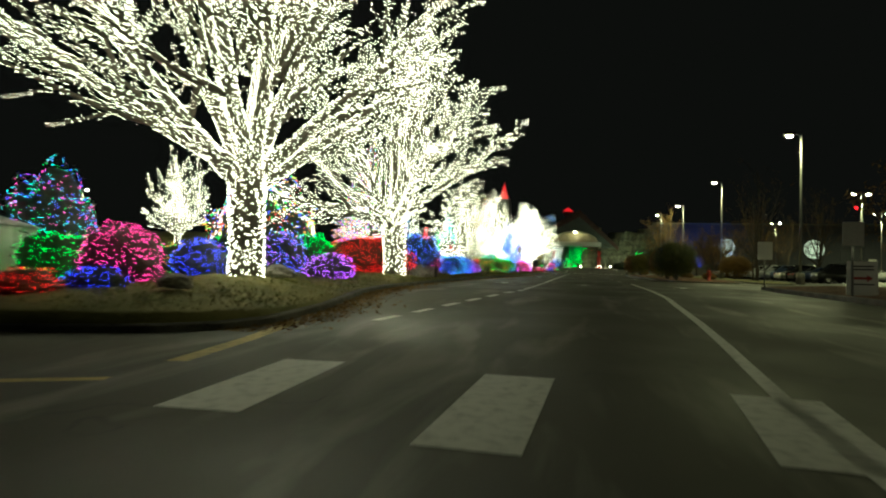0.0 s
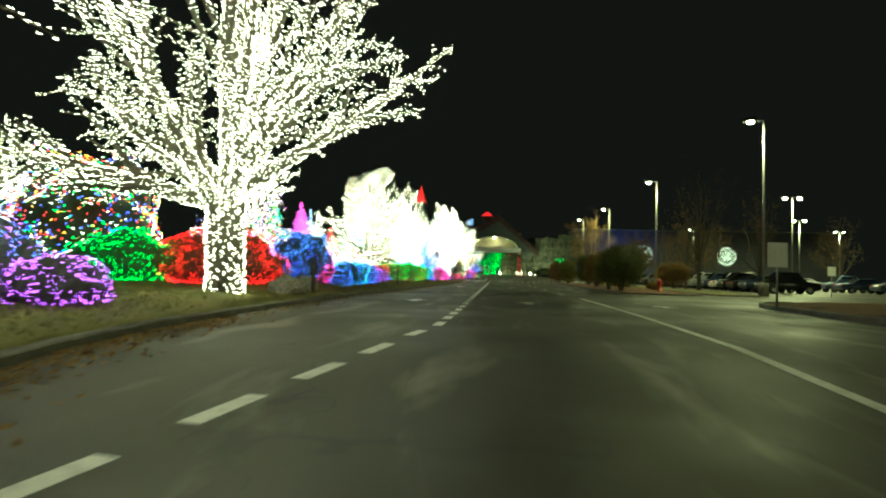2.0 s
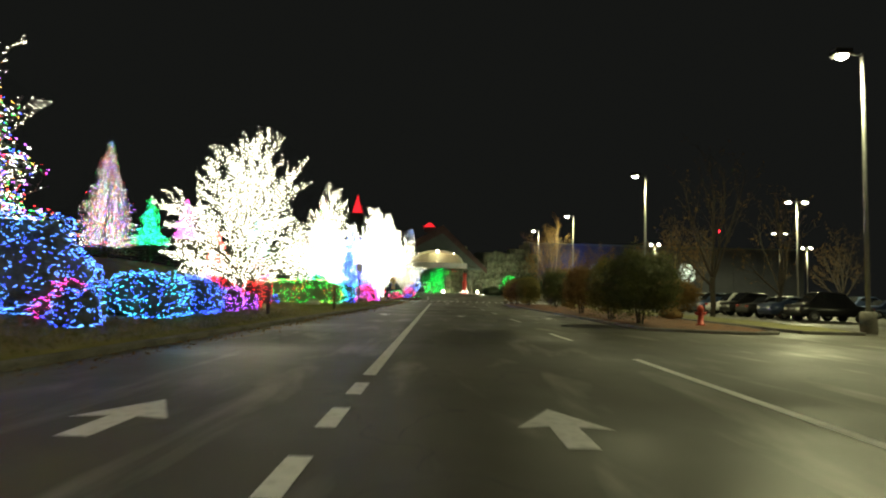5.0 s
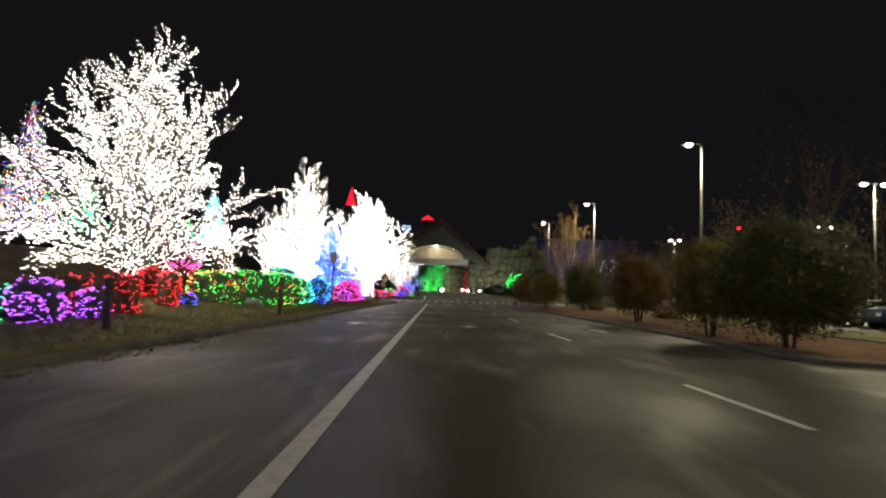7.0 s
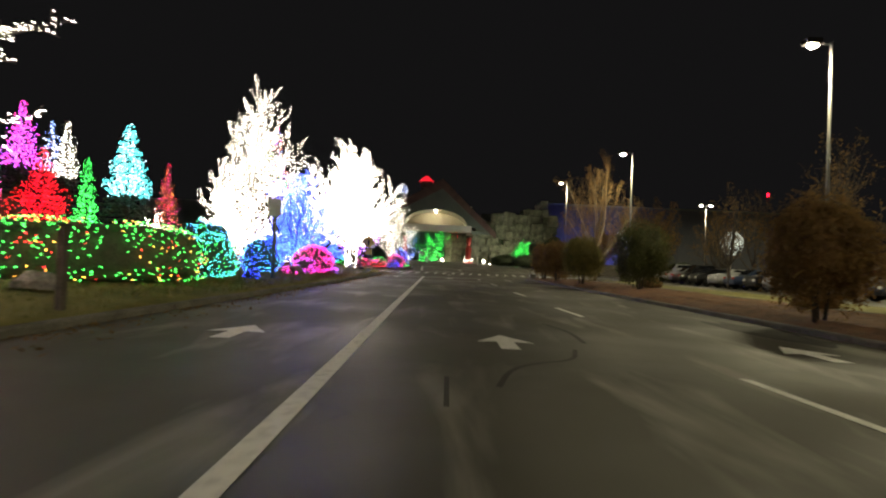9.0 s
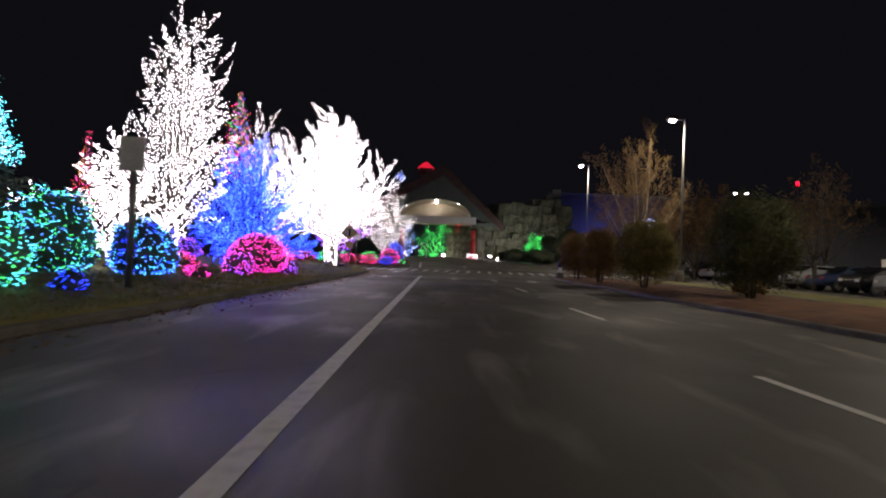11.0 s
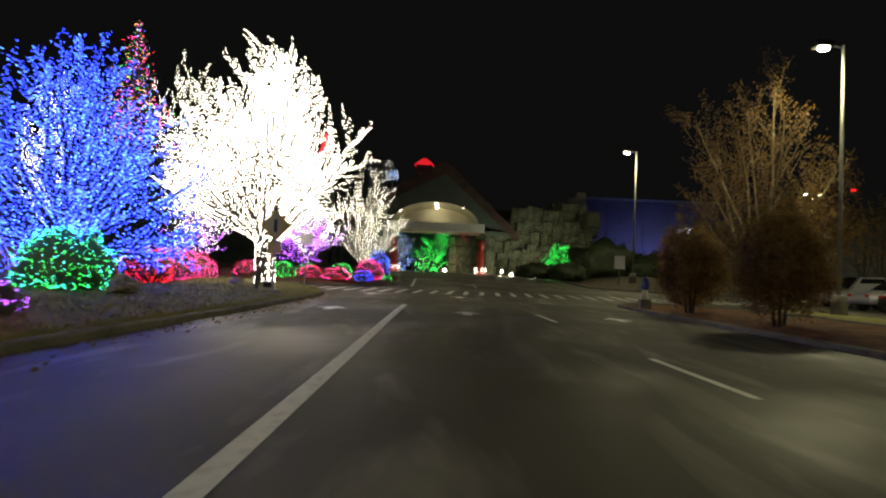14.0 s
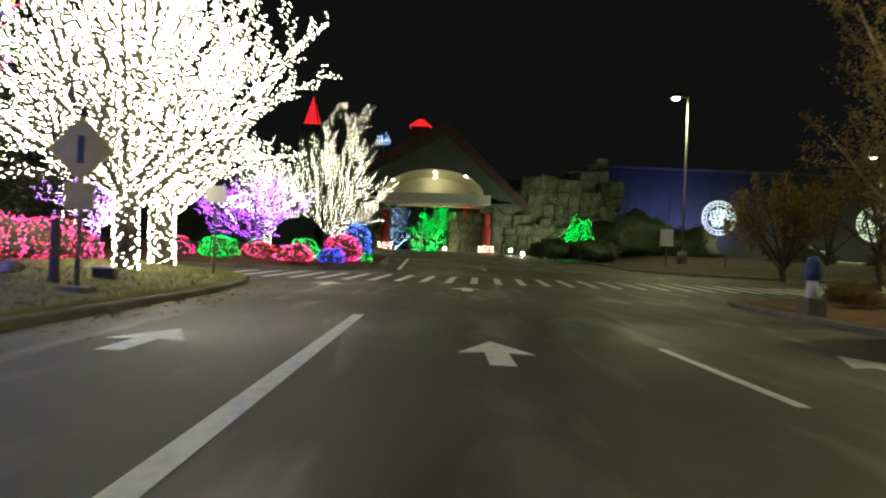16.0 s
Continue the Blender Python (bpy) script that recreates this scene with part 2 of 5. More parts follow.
def road_z(y):
    """The carriageway's height: a short climb, a level stretch, a gentle climb to the entrance."""
    return float(np.interp(y, [-60, -6, 3, 8.8, 14, 92, 102, 140, 170], [-0.42, -0.42, -0.31, -0.15, 0.0, 0.0, 0.1, 1.15, 1.3]))


TET_V = np.array([(1, 1, 1), (1, -1, -1), (-1, 1, -1), (-1, -1, 1)], float) * 0.8
TET_F = np.array([(0, 1, 2), (0, 3, 1), (0, 2, 3), (1, 3, 2)])


def bulbs(name, points, size, colours, parent, label=""):
    """A string of small lit bulbs at the points; colours: bulb kinds, mixed at random."""
    pts = np.asarray(points, float).reshape(-1, 3)
    n = len(pts)
    rng = np.random.default_rng(n)
    s = 0.44 * size * rng.uniform(0.75, 1.25, (n, 1, 1))
    v = (pts[:, None, :] + TET_V[None] * s).reshape(-1, 3)
    f = (TET_F[None] + 4 * np.arange(n)[:, None, None]).reshape(-1, 3)
    idx = np.repeat(rng.integers(0, len(colours), n), 4)
    ob = raw(name, v.tolist(), f.tolist(), [BULB[c] for c in colours], parent, idx.tolist())
    ob["kind"] = "stuff"
    if label:
        ob["label"] = label
    return ob


def leaves(name, points, normals, size, material, parent, rng):
    """Many small pointed leaves at the points."""
    pts, nor = np.asarray(points, float), np.asarray(normals, float)
    n = len(pts)
    t = rng.normal(size=(n, 3))
    t -= nor * (t * nor).sum(1)[:, None] * 0.6
    t /= np.linalg.norm(t, axis=1)[:, None]
    b = np.cross(nor, t)
    b /= np.linalg.norm(b, axis=1)[:, None] + 1e-9
    L = size * rng.uniform(0.6, 1.4, (n, 1))
    v = np.stack([pts - t * L, pts + b * L * 0.4, pts + t * L, pts - b * L * 0.4], 1).reshape(-1, 3)
    f = (np.array([0, 1, 2, 3])[None] + 4 * np.arange(n)[:, None])
    ob = raw(name, v.tolist(), f.tolist(), [material], parent)
    ob["kind"] = "stuff"
    return ob


# ---- ground, road and kerbs ----
def ground_sheet():
    ys = sorted({*range(-900, -60, 120), *range(-60, 180, 2), *range(180, 900, 80), 900})
    xs = [-900, -400, -150, -60, -30, -12, -8, -4, 0, 4, 8, 12, 20, 40, 80, 150, 400, 900]
    v = [(x, y, road_z(y)) for y in ys for x in xs]
    w = len(xs)
    f = [(j * w + i, j * w + i + 1, (j + 1) * w + i + 1, (j + 1) * w + i) for j in range(len(ys) - 1) for i in range(w - 1)]
    return tagged(raw("road", v, f, [ASPHALT], smooth=True), "worn grey asphalt driveway with sealed cracks and patches", "road", kind="structure")


ground_sheet()

KX_Y = [3.2, 3.5, 4.0, 4.6, 5.5, 8, 12, 16.4, 19, 26, 40, 55, 68, 80, 89, 92, 94, 95.3, 96.0, 96.4]
KX_X = [-11.0, -8.9, -7.6, -6.9, -6.55, -6.75, -7.5, -7.72, -7.88, -8.15, -7.75, -7.45, -7.1, -6.95, -7.0, -7.35, -7.9, -9.0, -10.6, -13.0]


def kerb_x(y):
    return float(np.interp(y, KX_Y, KX_X))


def smooth01(t):
    t = min(1.0, max(0.0, t))
    return t * t * (3 - 2 * t)


def lawn_z(x, y):
    """Height of the raised lawn on the lit side of the road."""
    d = min(kerb_x(y) - x, y - 3.0, 97.0 - y)
    if d <= 0:
        return road_z(y)
    hill = 2.6 * smooth01((-x - 15) / 16) * smooth01((y - 28) / 20) * smooth01((100 - y) / 12)
    mound = 0.17 * math.exp(-((x + 8.7) ** 2 + (y - 18.5) ** 2) / 2.2) + 0.26 * math.exp(-((x + 9.3) ** 2 + (y - 9.2) ** 2) / 1.3)
    wob = 0.05 * math.sin(0.7 * x + 0.31 * y) * smooth01(d / 3)
    return max(road_z(y), -0.18) + 0.15 + 0.22 * (1 - math.exp(-d / 1.6)) + 0.012 * d + hill + mound + wob


def strip(name, line, width, z_low, z_high, material, label, category, kind="structure"):
    """A kerb: a rounded bar swept along a line of (x, y), set in the road."""
    n = len(line)
    prof = [(0.0, z_low), (0.0, z_high - 0.03), (0.03, z_high), (width, z_high), (width, z_low)]
    v, f = [], []
    for i, (x, y) in enumerate(line):
        x0, y0 = line[max(i - 1, 0)]
        x1, y1 = line[min(i + 1, n - 1)]
        d = Vector((x1 - x0, y1 - y0)).normalized()
        nx, ny = -d.y, d.x
        for o, z in prof:
            v.append((x + nx * o, y + ny * o, road_z(y) + z))
    m = len(prof)
    for i in range(n - 1):
        for k in range(m - 1):
            f.append((i * m + k, (i + 1) * m + k, (i + 1) * m + k + 1, i * m + k + 1))
    return tagged(raw(name, v, f, [material]), label, category, kind=kind)


def resample(pts, step):
    out = []
    for (x0, y0), (x1, y1) in zip(pts, pts[1:]):
        k = max(1, int(math.hypot(x1 - x0, y1 - y0) / step))
        out += [(x0 + (x1 - x0) * i / k, y0 + (y1 - y0) * i / k) for i in range(k)]
    return out + [pts[-1]]


def round_line(pts, times=2):
    """Corner cutting."""
    for _ in range(times):
        q = [pts[0]]
        for (x0, y0), (x1, y1) in zip(pts, pts[1:]):
            q += [(0.75 * x0 + 0.25 * x1, 0.75 * y0 + 0.25 * y1), (0.25 * x0 + 0.75 * x1, 0.25 * y0 + 0.75 * y1)]
        pts = q + [pts[-1]]
    return pts


LEFT_KERB = [(-60, 3.1)] + list(zip(KX_X, KX_Y)) + [(-60, 97)]
strip("kerb", resample(LEFT_KERB, 1.0), 0.16, -0.1, 0.12, CONCRETE, "weathered concrete kerb along the lit lawn", "kerb")


def lawn():
    ys = sorted({*np.linspace(3.15, 8, 14).round(3), *np.arange(9, 88, 1.0), *np.linspace(88, 96.5, 18).round(3)})
    ds = [0.13, 0.15, 0.4, 0.8, 1.3, 2, 3, 4, 5.5, 7.5, 10, 13, 17, 22, 28, 36, 50]
    v, f = [], []
    for y in ys:
        for d in ds:
            x = kerb_x(y) - d
            v.append((x, y, road_z(y) + 0.02 if d < 0.14 else lawn_z(x, y) - 0.02))
    w = len(ds)
    for j in range(len(ys) - 1):
        for i in range(w - 1):
            f.append((j * w + i, (j + 1) * w + i, (j + 1) * w + i + 1, j * w + i + 1))
    tagged(raw("lawn", v, f, [GRASS], smooth=True), "short winter lawn rising from the kerb in a low bank", "lawn", kind="structure")
    rng = np.random.default_rng(5)
    vv, ff = [], []
    for _ in range(26000):
        y = rng.uniform(3.6, 96)
        d = 0.16 + abs(rng.normal()) * 2.2
        x = kerb_x(y) - d
        z = lawn_z(x, y) - 0.02
        a, h = rng.uniform(0, math.tau), rng.uniform(0.03, 0.075)
        dx, dy = math.cos(a) * 0.012, math.sin(a) * 0.012
        k = len(vv)
        vv += [(x - dx, y - dy, z), (x + dx, y + dy, z), (x + rng.normal() * 0.02, y + rng.normal() * 0.02, z + h)]
        ff.append((k, k + 1, k + 2))
    tagged(raw("grass", vv, ff, [BLADE]), "short tufts of dry winter grass on the bank", "grass", kind="stuff")


lawn()


def island(name, outline, height, material, label, category, kerb_label, bulge=0.15):
    """A kerbed bed: a rounded outline (counter-clockwise), its fill heaped up a little."""
    line = round_line(outline + [outline[0]], 2)
    strip("kerb", resample(line, 1.5), 0.16, -0.1, height, CONCRETE, kerb_label, "kerb")
    cx, cy = sum(p[0] for p in line) / len(line), sum(p[1] for p in line) / len(line)
    pts = resample(line, 1.5)
    v, f = [], []
    rings = [0.985, 0.93, 0.85, 0.7, 0.5, 0.25]
    for r in rings:
        for x, y in pts:
            X, Y = cx + (x - cx) * r, cy + (y - cy) * r
            v.append((X, Y, road_z(Y) + height - 0.03 + bulge * smooth01((1 - r) * 3) + 0.04 * math.sin(X * 1.7 + Y * 1.1) * (r < 0.95)))
    m = len(pts)
    for j in range(len(rings) - 1):
        for i in range(m - 1):
            f.append((j * m + i, j * m + i + 1, (j + 1) * m + i + 1, (j + 1) * m + i))
    v.append((cx, cy, road_z(cy) + height + bulge))
    for i in range(m - 1):
        f.append(((len(rings) - 1) * m + i, (len(rings) - 1) * m + i + 1, len(v) - 1))
    return tagged(raw(name, v, f, [material], smooth=True), label, category, kind="structure")


island("planting_bed", [(4.3, 41.6), (7.5, 40.2), (9.6, 42), (9.6, 91), (8, 94), (5.0, 93.0), (4.15, 90), (4.2, 66)], 0.11, MULCH, "reddish bark mulch bed with low heaps", "planting bed", "concrete kerb round the mulch bed", 0.12)
island("verge", [(10.0, 42), (13.6, 42), (13.6, 95), (10.0, 95)], 0.12, GRASS, "flat grass verge beside the car park", "lawn", "low concrete kerb of the verge", 0.05)
island("planting_bed", [(5.2, 8), (26, 8), (26, 24), (9, 30.5), (6.2, 28.8), (5.5, 22)], 0.15, MULCH, "brown mulch bed at the side entrance", "planting bed", "concrete kerb round the corner bed", 0.15)
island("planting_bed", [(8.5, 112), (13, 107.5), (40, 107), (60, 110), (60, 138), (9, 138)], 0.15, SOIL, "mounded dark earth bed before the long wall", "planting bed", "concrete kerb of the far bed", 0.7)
island("planting_bed", [(-40, 100.5), (-9, 99.8), (-5.6, 102.5), (-5.2, 107), (-6.2, 122), (-40, 122)], 0.15, MULCH, "dark mulch bed by the entrance drive", "planting bed", "concrete kerb of the entrance bed", 0.25)


# ---- road markings ----
def on_road(line, half, lift=0.005):
    """A flat painted band along a line of (x, y)."""
    v, f = [], []
    n = len(line)
    for i, (x, y) in enumerate(line):
        x0, y0 = line[max(i - 1, 0)]
        x1, y1 = line[min(i + 1, n - 1)]
        d = Vector((x1 - x0, y1 - y0)).normalized()
        for s in (-half, half):
            X, Y = x - d.y * s, y + d.x * s
            v.append((X, Y, road_z(Y) + lift))
        if i:
            f.append((2 * i - 2, 2 * i - 1, 2 * i + 1, 2 * i))
    return v, f


def marking(name, line, half, material, label, group=""):
    v, f = on_road(resample(line, 1.0), half)
    ob = raw(name, v, f, [material])
    return tagged(ob, label, "road marking", group)


def guide_x(y):
    return float(np.interp(y, [5.5, 8.8, 10.3, 11.7, 13.15, 16, 22, 29, 140], [-5.40, -4.86, -4.63, -4.40, -4.15, -3.78, -3.71, -3.72, -3.72]))


marking("lane_line", [(guide_x(y), y) for y in np.arange(28.6, 86.3, 1.15)], 0.085, PAINT, "long solid white line between two lanes")
for y in (6.9, 8.4, 9.9, 11.4, 12.9, 14.6, 16.35, 17.95, 19.4, 20.9, 22.5, 24.2, 25.9, 27.5):
    marking("lane_dash", [(guide_x(y - 0.42), y - 0.42), (guide_x(y + 0.42), y + 0.42)], 0.085, PAINT, "short white dash curving with the lane", "skip line dashes")
for x, y in ((0.48, 35.8), (0.49, 45.5), (0.46, 55.2), (0.36, 63.2), (0.27, 72.5), (0.09, 81.1), (-0.3, 106.0)):
    marking("lane_dash", [(x + 0.03, y), (x - 0.04, y + 2.6)], 0.055, PAINT, "thin worn white lane dash", "lane dashes")
marking("lane_dash", [(-4.35, 104.2), (-4.6, 117)], 0.08, PAINT, "white line towards the entrance canopy")
marking("edge_line", [(-0.62, -6), (-0.28, 2.4), (-0.06, 5.3), (0.1, 8), (0.25, 12), (0.42, 16), (0.58, 20), (0.66, 25), (0.74, 31.6)], 0.075, PAINT, "solid white edge line bending with the road")
marking("kerb_paint", [(-5.92, 2.3), (-6.1, 4.0), (-6.38, 5.9)], 0.11, YELLOW, "faded yellow line by the lawn corner")
marking("yellow_line", [(-14, -0.3), (-8, 0.35), (-5.9, 1.35)], 0.07, YELLOW, "faded yellow centre line of the side drive")


def crosswalk(bars, label):
    r = root("crosswalk", 0, 0, 0, 0, label, "road marking")
    for line, half in bars:
        v, f = on_road(resample(line, 0.8), half)
        raw("stripe", v, f, [PAINT], r)


crosswalk([([(-4.56, 0.66), (-4.64, 3.12)], 0.33), ([(-2.56, 0.3), (-2.47, 2.8)], 0.33), ([(-0.5, 0.5), (-0.33, 2.42)], 0.34)], "broad white zebra bars at the driveway mouth")
crosswalk([([(-9.6 + 0.82 * i, 95.4 + 0.09 * i), (-9.3 + 0.82 * i, 99.6 + 0.09 * i)], 0.12) for i in range(30)], "thin slanted white bars across the far junction")


def arrow(x, y, label, turn=0.0, stretch=1.0, wide=1.0):
    pts = [(-0.14, 0), (0.14, 0), (0.14, 1.0), (0.46, 0.9), (0.0, 2.1), (-0.46, 0.9), (-0.14, 1.0)]
    c, s = math.cos(radians(turn)), math.sin(radians(turn))
    v = [(x + wide * (px * c - py * s), y + (px * s + py * c) * stretch, 0) for px, py in pts]
    v = [(a, b, road_z(b) + 0.005) for a, b, _ in v]
    ob = raw("lane_arrow", v, [(0, 1, 2, 6), (2, 3, 4), (2, 4, 6), (6, 4, 5)], [PAINT])
    tagged(ob, label, "road marking", "lane arrows")


for yy in (25.0, 49.6, 82.4):
    for xx in (-5.45, -1.75 if yy < 80 else -1.9, 2.5 if yy < 80 else 2.1):
        arrow(xx, yy - (0.15 if yy > 80 else 0.0), "worn white straight-ahead lane arrow", 0, 0.72, 0.88)
arrow(-1.75, 95.0 - 2.2, "small white lane arrow before the crossing", 0, 0.7)
arrow(-5.6, 93.0, "small white lane arrow before the crossing", 0, 0.7)


def tar_patch(x, y, w, d, seed):
    """An uneven patch of dark sealing tar on the asphalt."""
    rng = np.random.default_rng(seed)
    k = 22
    v = [(x, y, road_z(y) + 0.004)]
    for i in range(k):
        a = i * math.tau / k
        q = rng.uniform(0.7, 1.15)
        X, Y = x + math.cos(a) * w / 2 * q, y + math.sin(a) * d / 2 * q
        v.append((X, Y, road_z(Y) + 0.004))
    ob = raw("tar_patch", v, [(0, 1 + i, 1 + (i + 1) % k) for i in range(k)], [TAR])
    tagged(ob, "dark patch of sealing tar on the asphalt", "road patch", "tar patches")


TAR = surface("sealing_tar", (0.022, 0.021, 0.019), (0.045, 0.043, 0.039), 0.75, 0, 3, 40, 0.3)
for i, (x, y, w, d) in enumerate([(3.9, 79.6, 2.6, 1.5), (3.1, 72.4, 1.9, 1.4), (4.1, 67.8, 1.3, 1.6), (3.8, 87.2, 1.6, 1.2), (3.45, 53.4, 1.3, 4.0)]):
    tar_patch(x, y, w, d, i + 3)
for i, line in enumerate([[(-2.62, 46.4), (-2.6, 47.6)], [(-2.15, 47.2), (-1.95, 48.1), (-1.6, 48.6), (-1.1, 48.9), (-0.9, 49.8)], [(-0.6, 50.5), (-0.5, 52), (-0.75, 53.2)], [(1.2, 44.0), (1.3, 45.6)], [(-2.35 + 0.29 * math.cos(k * 0.3), 65.9 + 0.46 * math.sin(k * 0.3)) for k in range(-2, 17)]]):
    v, f = on_road(round_line(line, 2), 0.022 + 0.008 * (i % 3), 0.004)
    tagged(raw("crack_seal", v, f, [TAR]), "wandering black tar line over a crack", "road patch", "crack seals")


# ---- trees ----
def grow(rng, start, way, length, radius, levels, level, out, droop=0.0, lift=0.25, spread=(25, 60), kids=(5, 5, 4), bare=0.25):
    """One limb and all that grows from it; out collects (points, radii, level)."""
    n = max(3, int(length / (0.45 if level < 2 else 0.3)))
    pts, d = [start.copy()], way.normalized()
    for i in range(n):
        d = (d + Vector(rng.normal(0, 0.045, 3)) + Vector((0, 0, lift * 0.16 - droop * 0.12 * i / n))).normalized()
        pts.append(pts[-1] + d * (length / n))
    radii = [max(0.006, radius * (1 - 0.8 * i / n)) for i in range(n + 1)]
    out.append((pts, radii, level))
    if level + 1 >= levels:
        return
    count = kids[level]
    reach = (0.40, 0.58) if level < 2 else (0.30, 0.46)
    for k in range(count):
        t = bare + (1 - bare) * (k + rng.uniform(0.2, 0.9)) / count
        i = min(n - 1, int(t * n))
        p = pts[i].lerp(pts[i + 1], t * n - i)
        base = (pts[i + 1] - pts[i]).normalized()
        side = base.orthogonal().normalized()
        side.rotate(Matrix.Rotation(k * 2.4 + rng.uniform(-0.5, 0.5), 3, base))
        a = radians(rng.uniform(*spread))
        grow(rng, p, base * math.cos(a) + side * math.sin(a), length * rng.uniform(*reach) * (1.18 - 0.72 * t), radii[i] * 0.55, levels, level + 1, out, droop, lift, spread, kids, 0.12)


def skeleton_of(rng, height, spread, trunk_h, trunk_r, limbs, kids, lean, lift, levels=4, droop=0.0, deep=1.0):
    """A broad crown: a flared trunk parting into limbs."""
    out = []
    n = 6
    tp = [Vector((0.03 * math.sin(i), 0.03 * math.cos(1.3 * i), trunk_h * i / n)) for i in range(n + 1)]
    tr = [trunk_r * (1.06 if i == 0 else 0.96 + 0.012 * i) for i in range(n + 1)]
    out.append((tp, tr, 0))
    for k in range(limbs):
        az = k * math.tau / limbs + rng.uniform(-0.3, 0.3)
        inc = radians(lean[0] + (lean[1] - lean[0]) * ((k * 0.618) % 1))
        w = Vector((math.cos(az) * math.sin(inc), math.sin(az) * math.sin(inc), math.cos(inc)))
        reach = rng.uniform(0.86, 1.0) / math.hypot(math.cos(inc) / (height - trunk_h), math.sin(inc) / (spread * (abs(math.cos(az)) + deep * abs(math.sin(az))) / (abs(math.cos(az)) + abs(math.sin(az)))))
        z = trunk_h * rng.uniform(0.72, 1.0)
        grow(rng, Vector((0, 0, z)), w, reach, trunk_r * 0.5, levels, 1, out, droop, lift, (20, 47), kids)
    # a leader up the middle
    grow(rng, Vector((0, 0, trunk_h * 0.9)), Vector((0.05, 0.02, 1)), (height - trunk_h) * 0.95, trunk_r * 0.6, levels, 1, out, droop, lift, (20, 47), kids)
    return out


def lit_tree(x, y, z, seed, height, spread, trunk_h, trunk_r, colours, size, gap, label, limbs=7, kids=(0, 7, 5, 4), lean=(15, 62), lift=0.25, droop=0.0, levels=4, turn=0.0, trunk_gap=1.0, deep=1.0):
    """A leafless tree with its trunk, limbs and twigs wound with light strings."""
    rng = np.random.default_rng(seed)
    ob = root("lit_tree", x, y, z - 0.12, turn, label, "tree", "lit trees")
    out = skeleton_of(rng, height, spread, trunk_h, trunk_r, limbs, kids, lean, lift, levels, droop, deep)
    spray = bmesh.new()
    pts_b, pts_t = [], []
    for pts, radii, lv in out:
        if lv < 2:
            part("trunk" if lv == 0 else "limb", tube(bmesh.new(), pts, radii, (10, 7)[lv]), BARK, ob)
        else:
            tube(spray, pts, radii, (4, 3, 3)[min(lv - 2, 2)], cap=False)
        for i in range(len(pts) - 1):
            a, b = pts[i], pts[i + 1]
            seg = (b - a).length
            r = 0.5 * (radii[i] + radii[i + 1])
            # strings wind round thick wood, and run along thin wood
            per = max(1.0, math.tau * (r + 0.02) / (1.7 * min(gap, 0.085)) * gap / min(gap, 0.085)) if lv == 0 else max(1.0, math.tau * (r + 0.02) / (2.0 * gap)) if lv < 2 else 1.0
            k = int((0.66, 0.95, 0.92, 0.92)[min(lv, 3)] * seg / gap * per / (trunk_gap if lv == 0 else 1.0) + rng.uniform())
            d = (b - a).normalized()
            o = d.orthogonal().normalized()
            for j in range(k):
                p = a.lerp(b, (j + rng.uniform(0.25, 0.75)) / k)
                s = o.copy()
                s.rotate(Matrix.Rotation(j * 2.4 + rng.uniform(0, 1.2), 3, d))
                (pts_t if lv == 0 else pts_b).append(tuple(p + s * (r + size * 0.6 + (0.035 * rng.uniform() if lv > 1 else 0.0))))
    part("twig_spray", spray, BARK, ob)["kind"] = "stuff"
    bulbs("light_string", pts_b, size, colours, ob, "wound strings of small lit bulbs")
    bulbs("trunk_light_string", pts_t, size * 1.3, colours, ob, "strings of bulbs wound round the trunk")
    return ob


def bare_tree(x, y, z, seed, height, spread, trunk_h, trunk_r, bark, leaf, count, label, twig=None, lean=(12, 55), limbs=6, kids=(0, 7, 5, 4), leaf_size=0.07):
    """A tree in winter, with a thin crown of dry leaves where it has them."""
    rng = np.random.default_rng(seed)
    ob = root("tree", x, y, z - 0.1, 0, label, "tree")
    out = skeleton_of(rng, height, spread, trunk_h, trunk_r, limbs, kids, lean, 0.3)
    spray = bmesh.new()
    tips = []
    for pts, radii, lv in out:
        if lv < 2:
            part("trunk" if lv == 0 else "limb", tube(bmesh.new(), pts, radii, (9, 6)[lv]), bark, ob)
        else:
            tube(spray, pts, radii, (4, 3)[min(lv - 2, 1)], cap=False)
        if lv >= 2:
            tips += [p for p in pts[1:]]
    part("twig_spray", spray, twig or bark, ob)["kind"] = "stuff"
    if count:
        pick = [tips[i] for i in rng.integers(0, len(tips), count)]
        P = np.array([tuple(p) for p in pick]) + rng.normal(0, 0.09, (count, 3))
        N = rng.normal(size=(count, 3))
        leaves("crown", P, N / np.linalg.norm(N, axis=1)[:, None], leaf_size, leaf, ob, rng)
    return ob


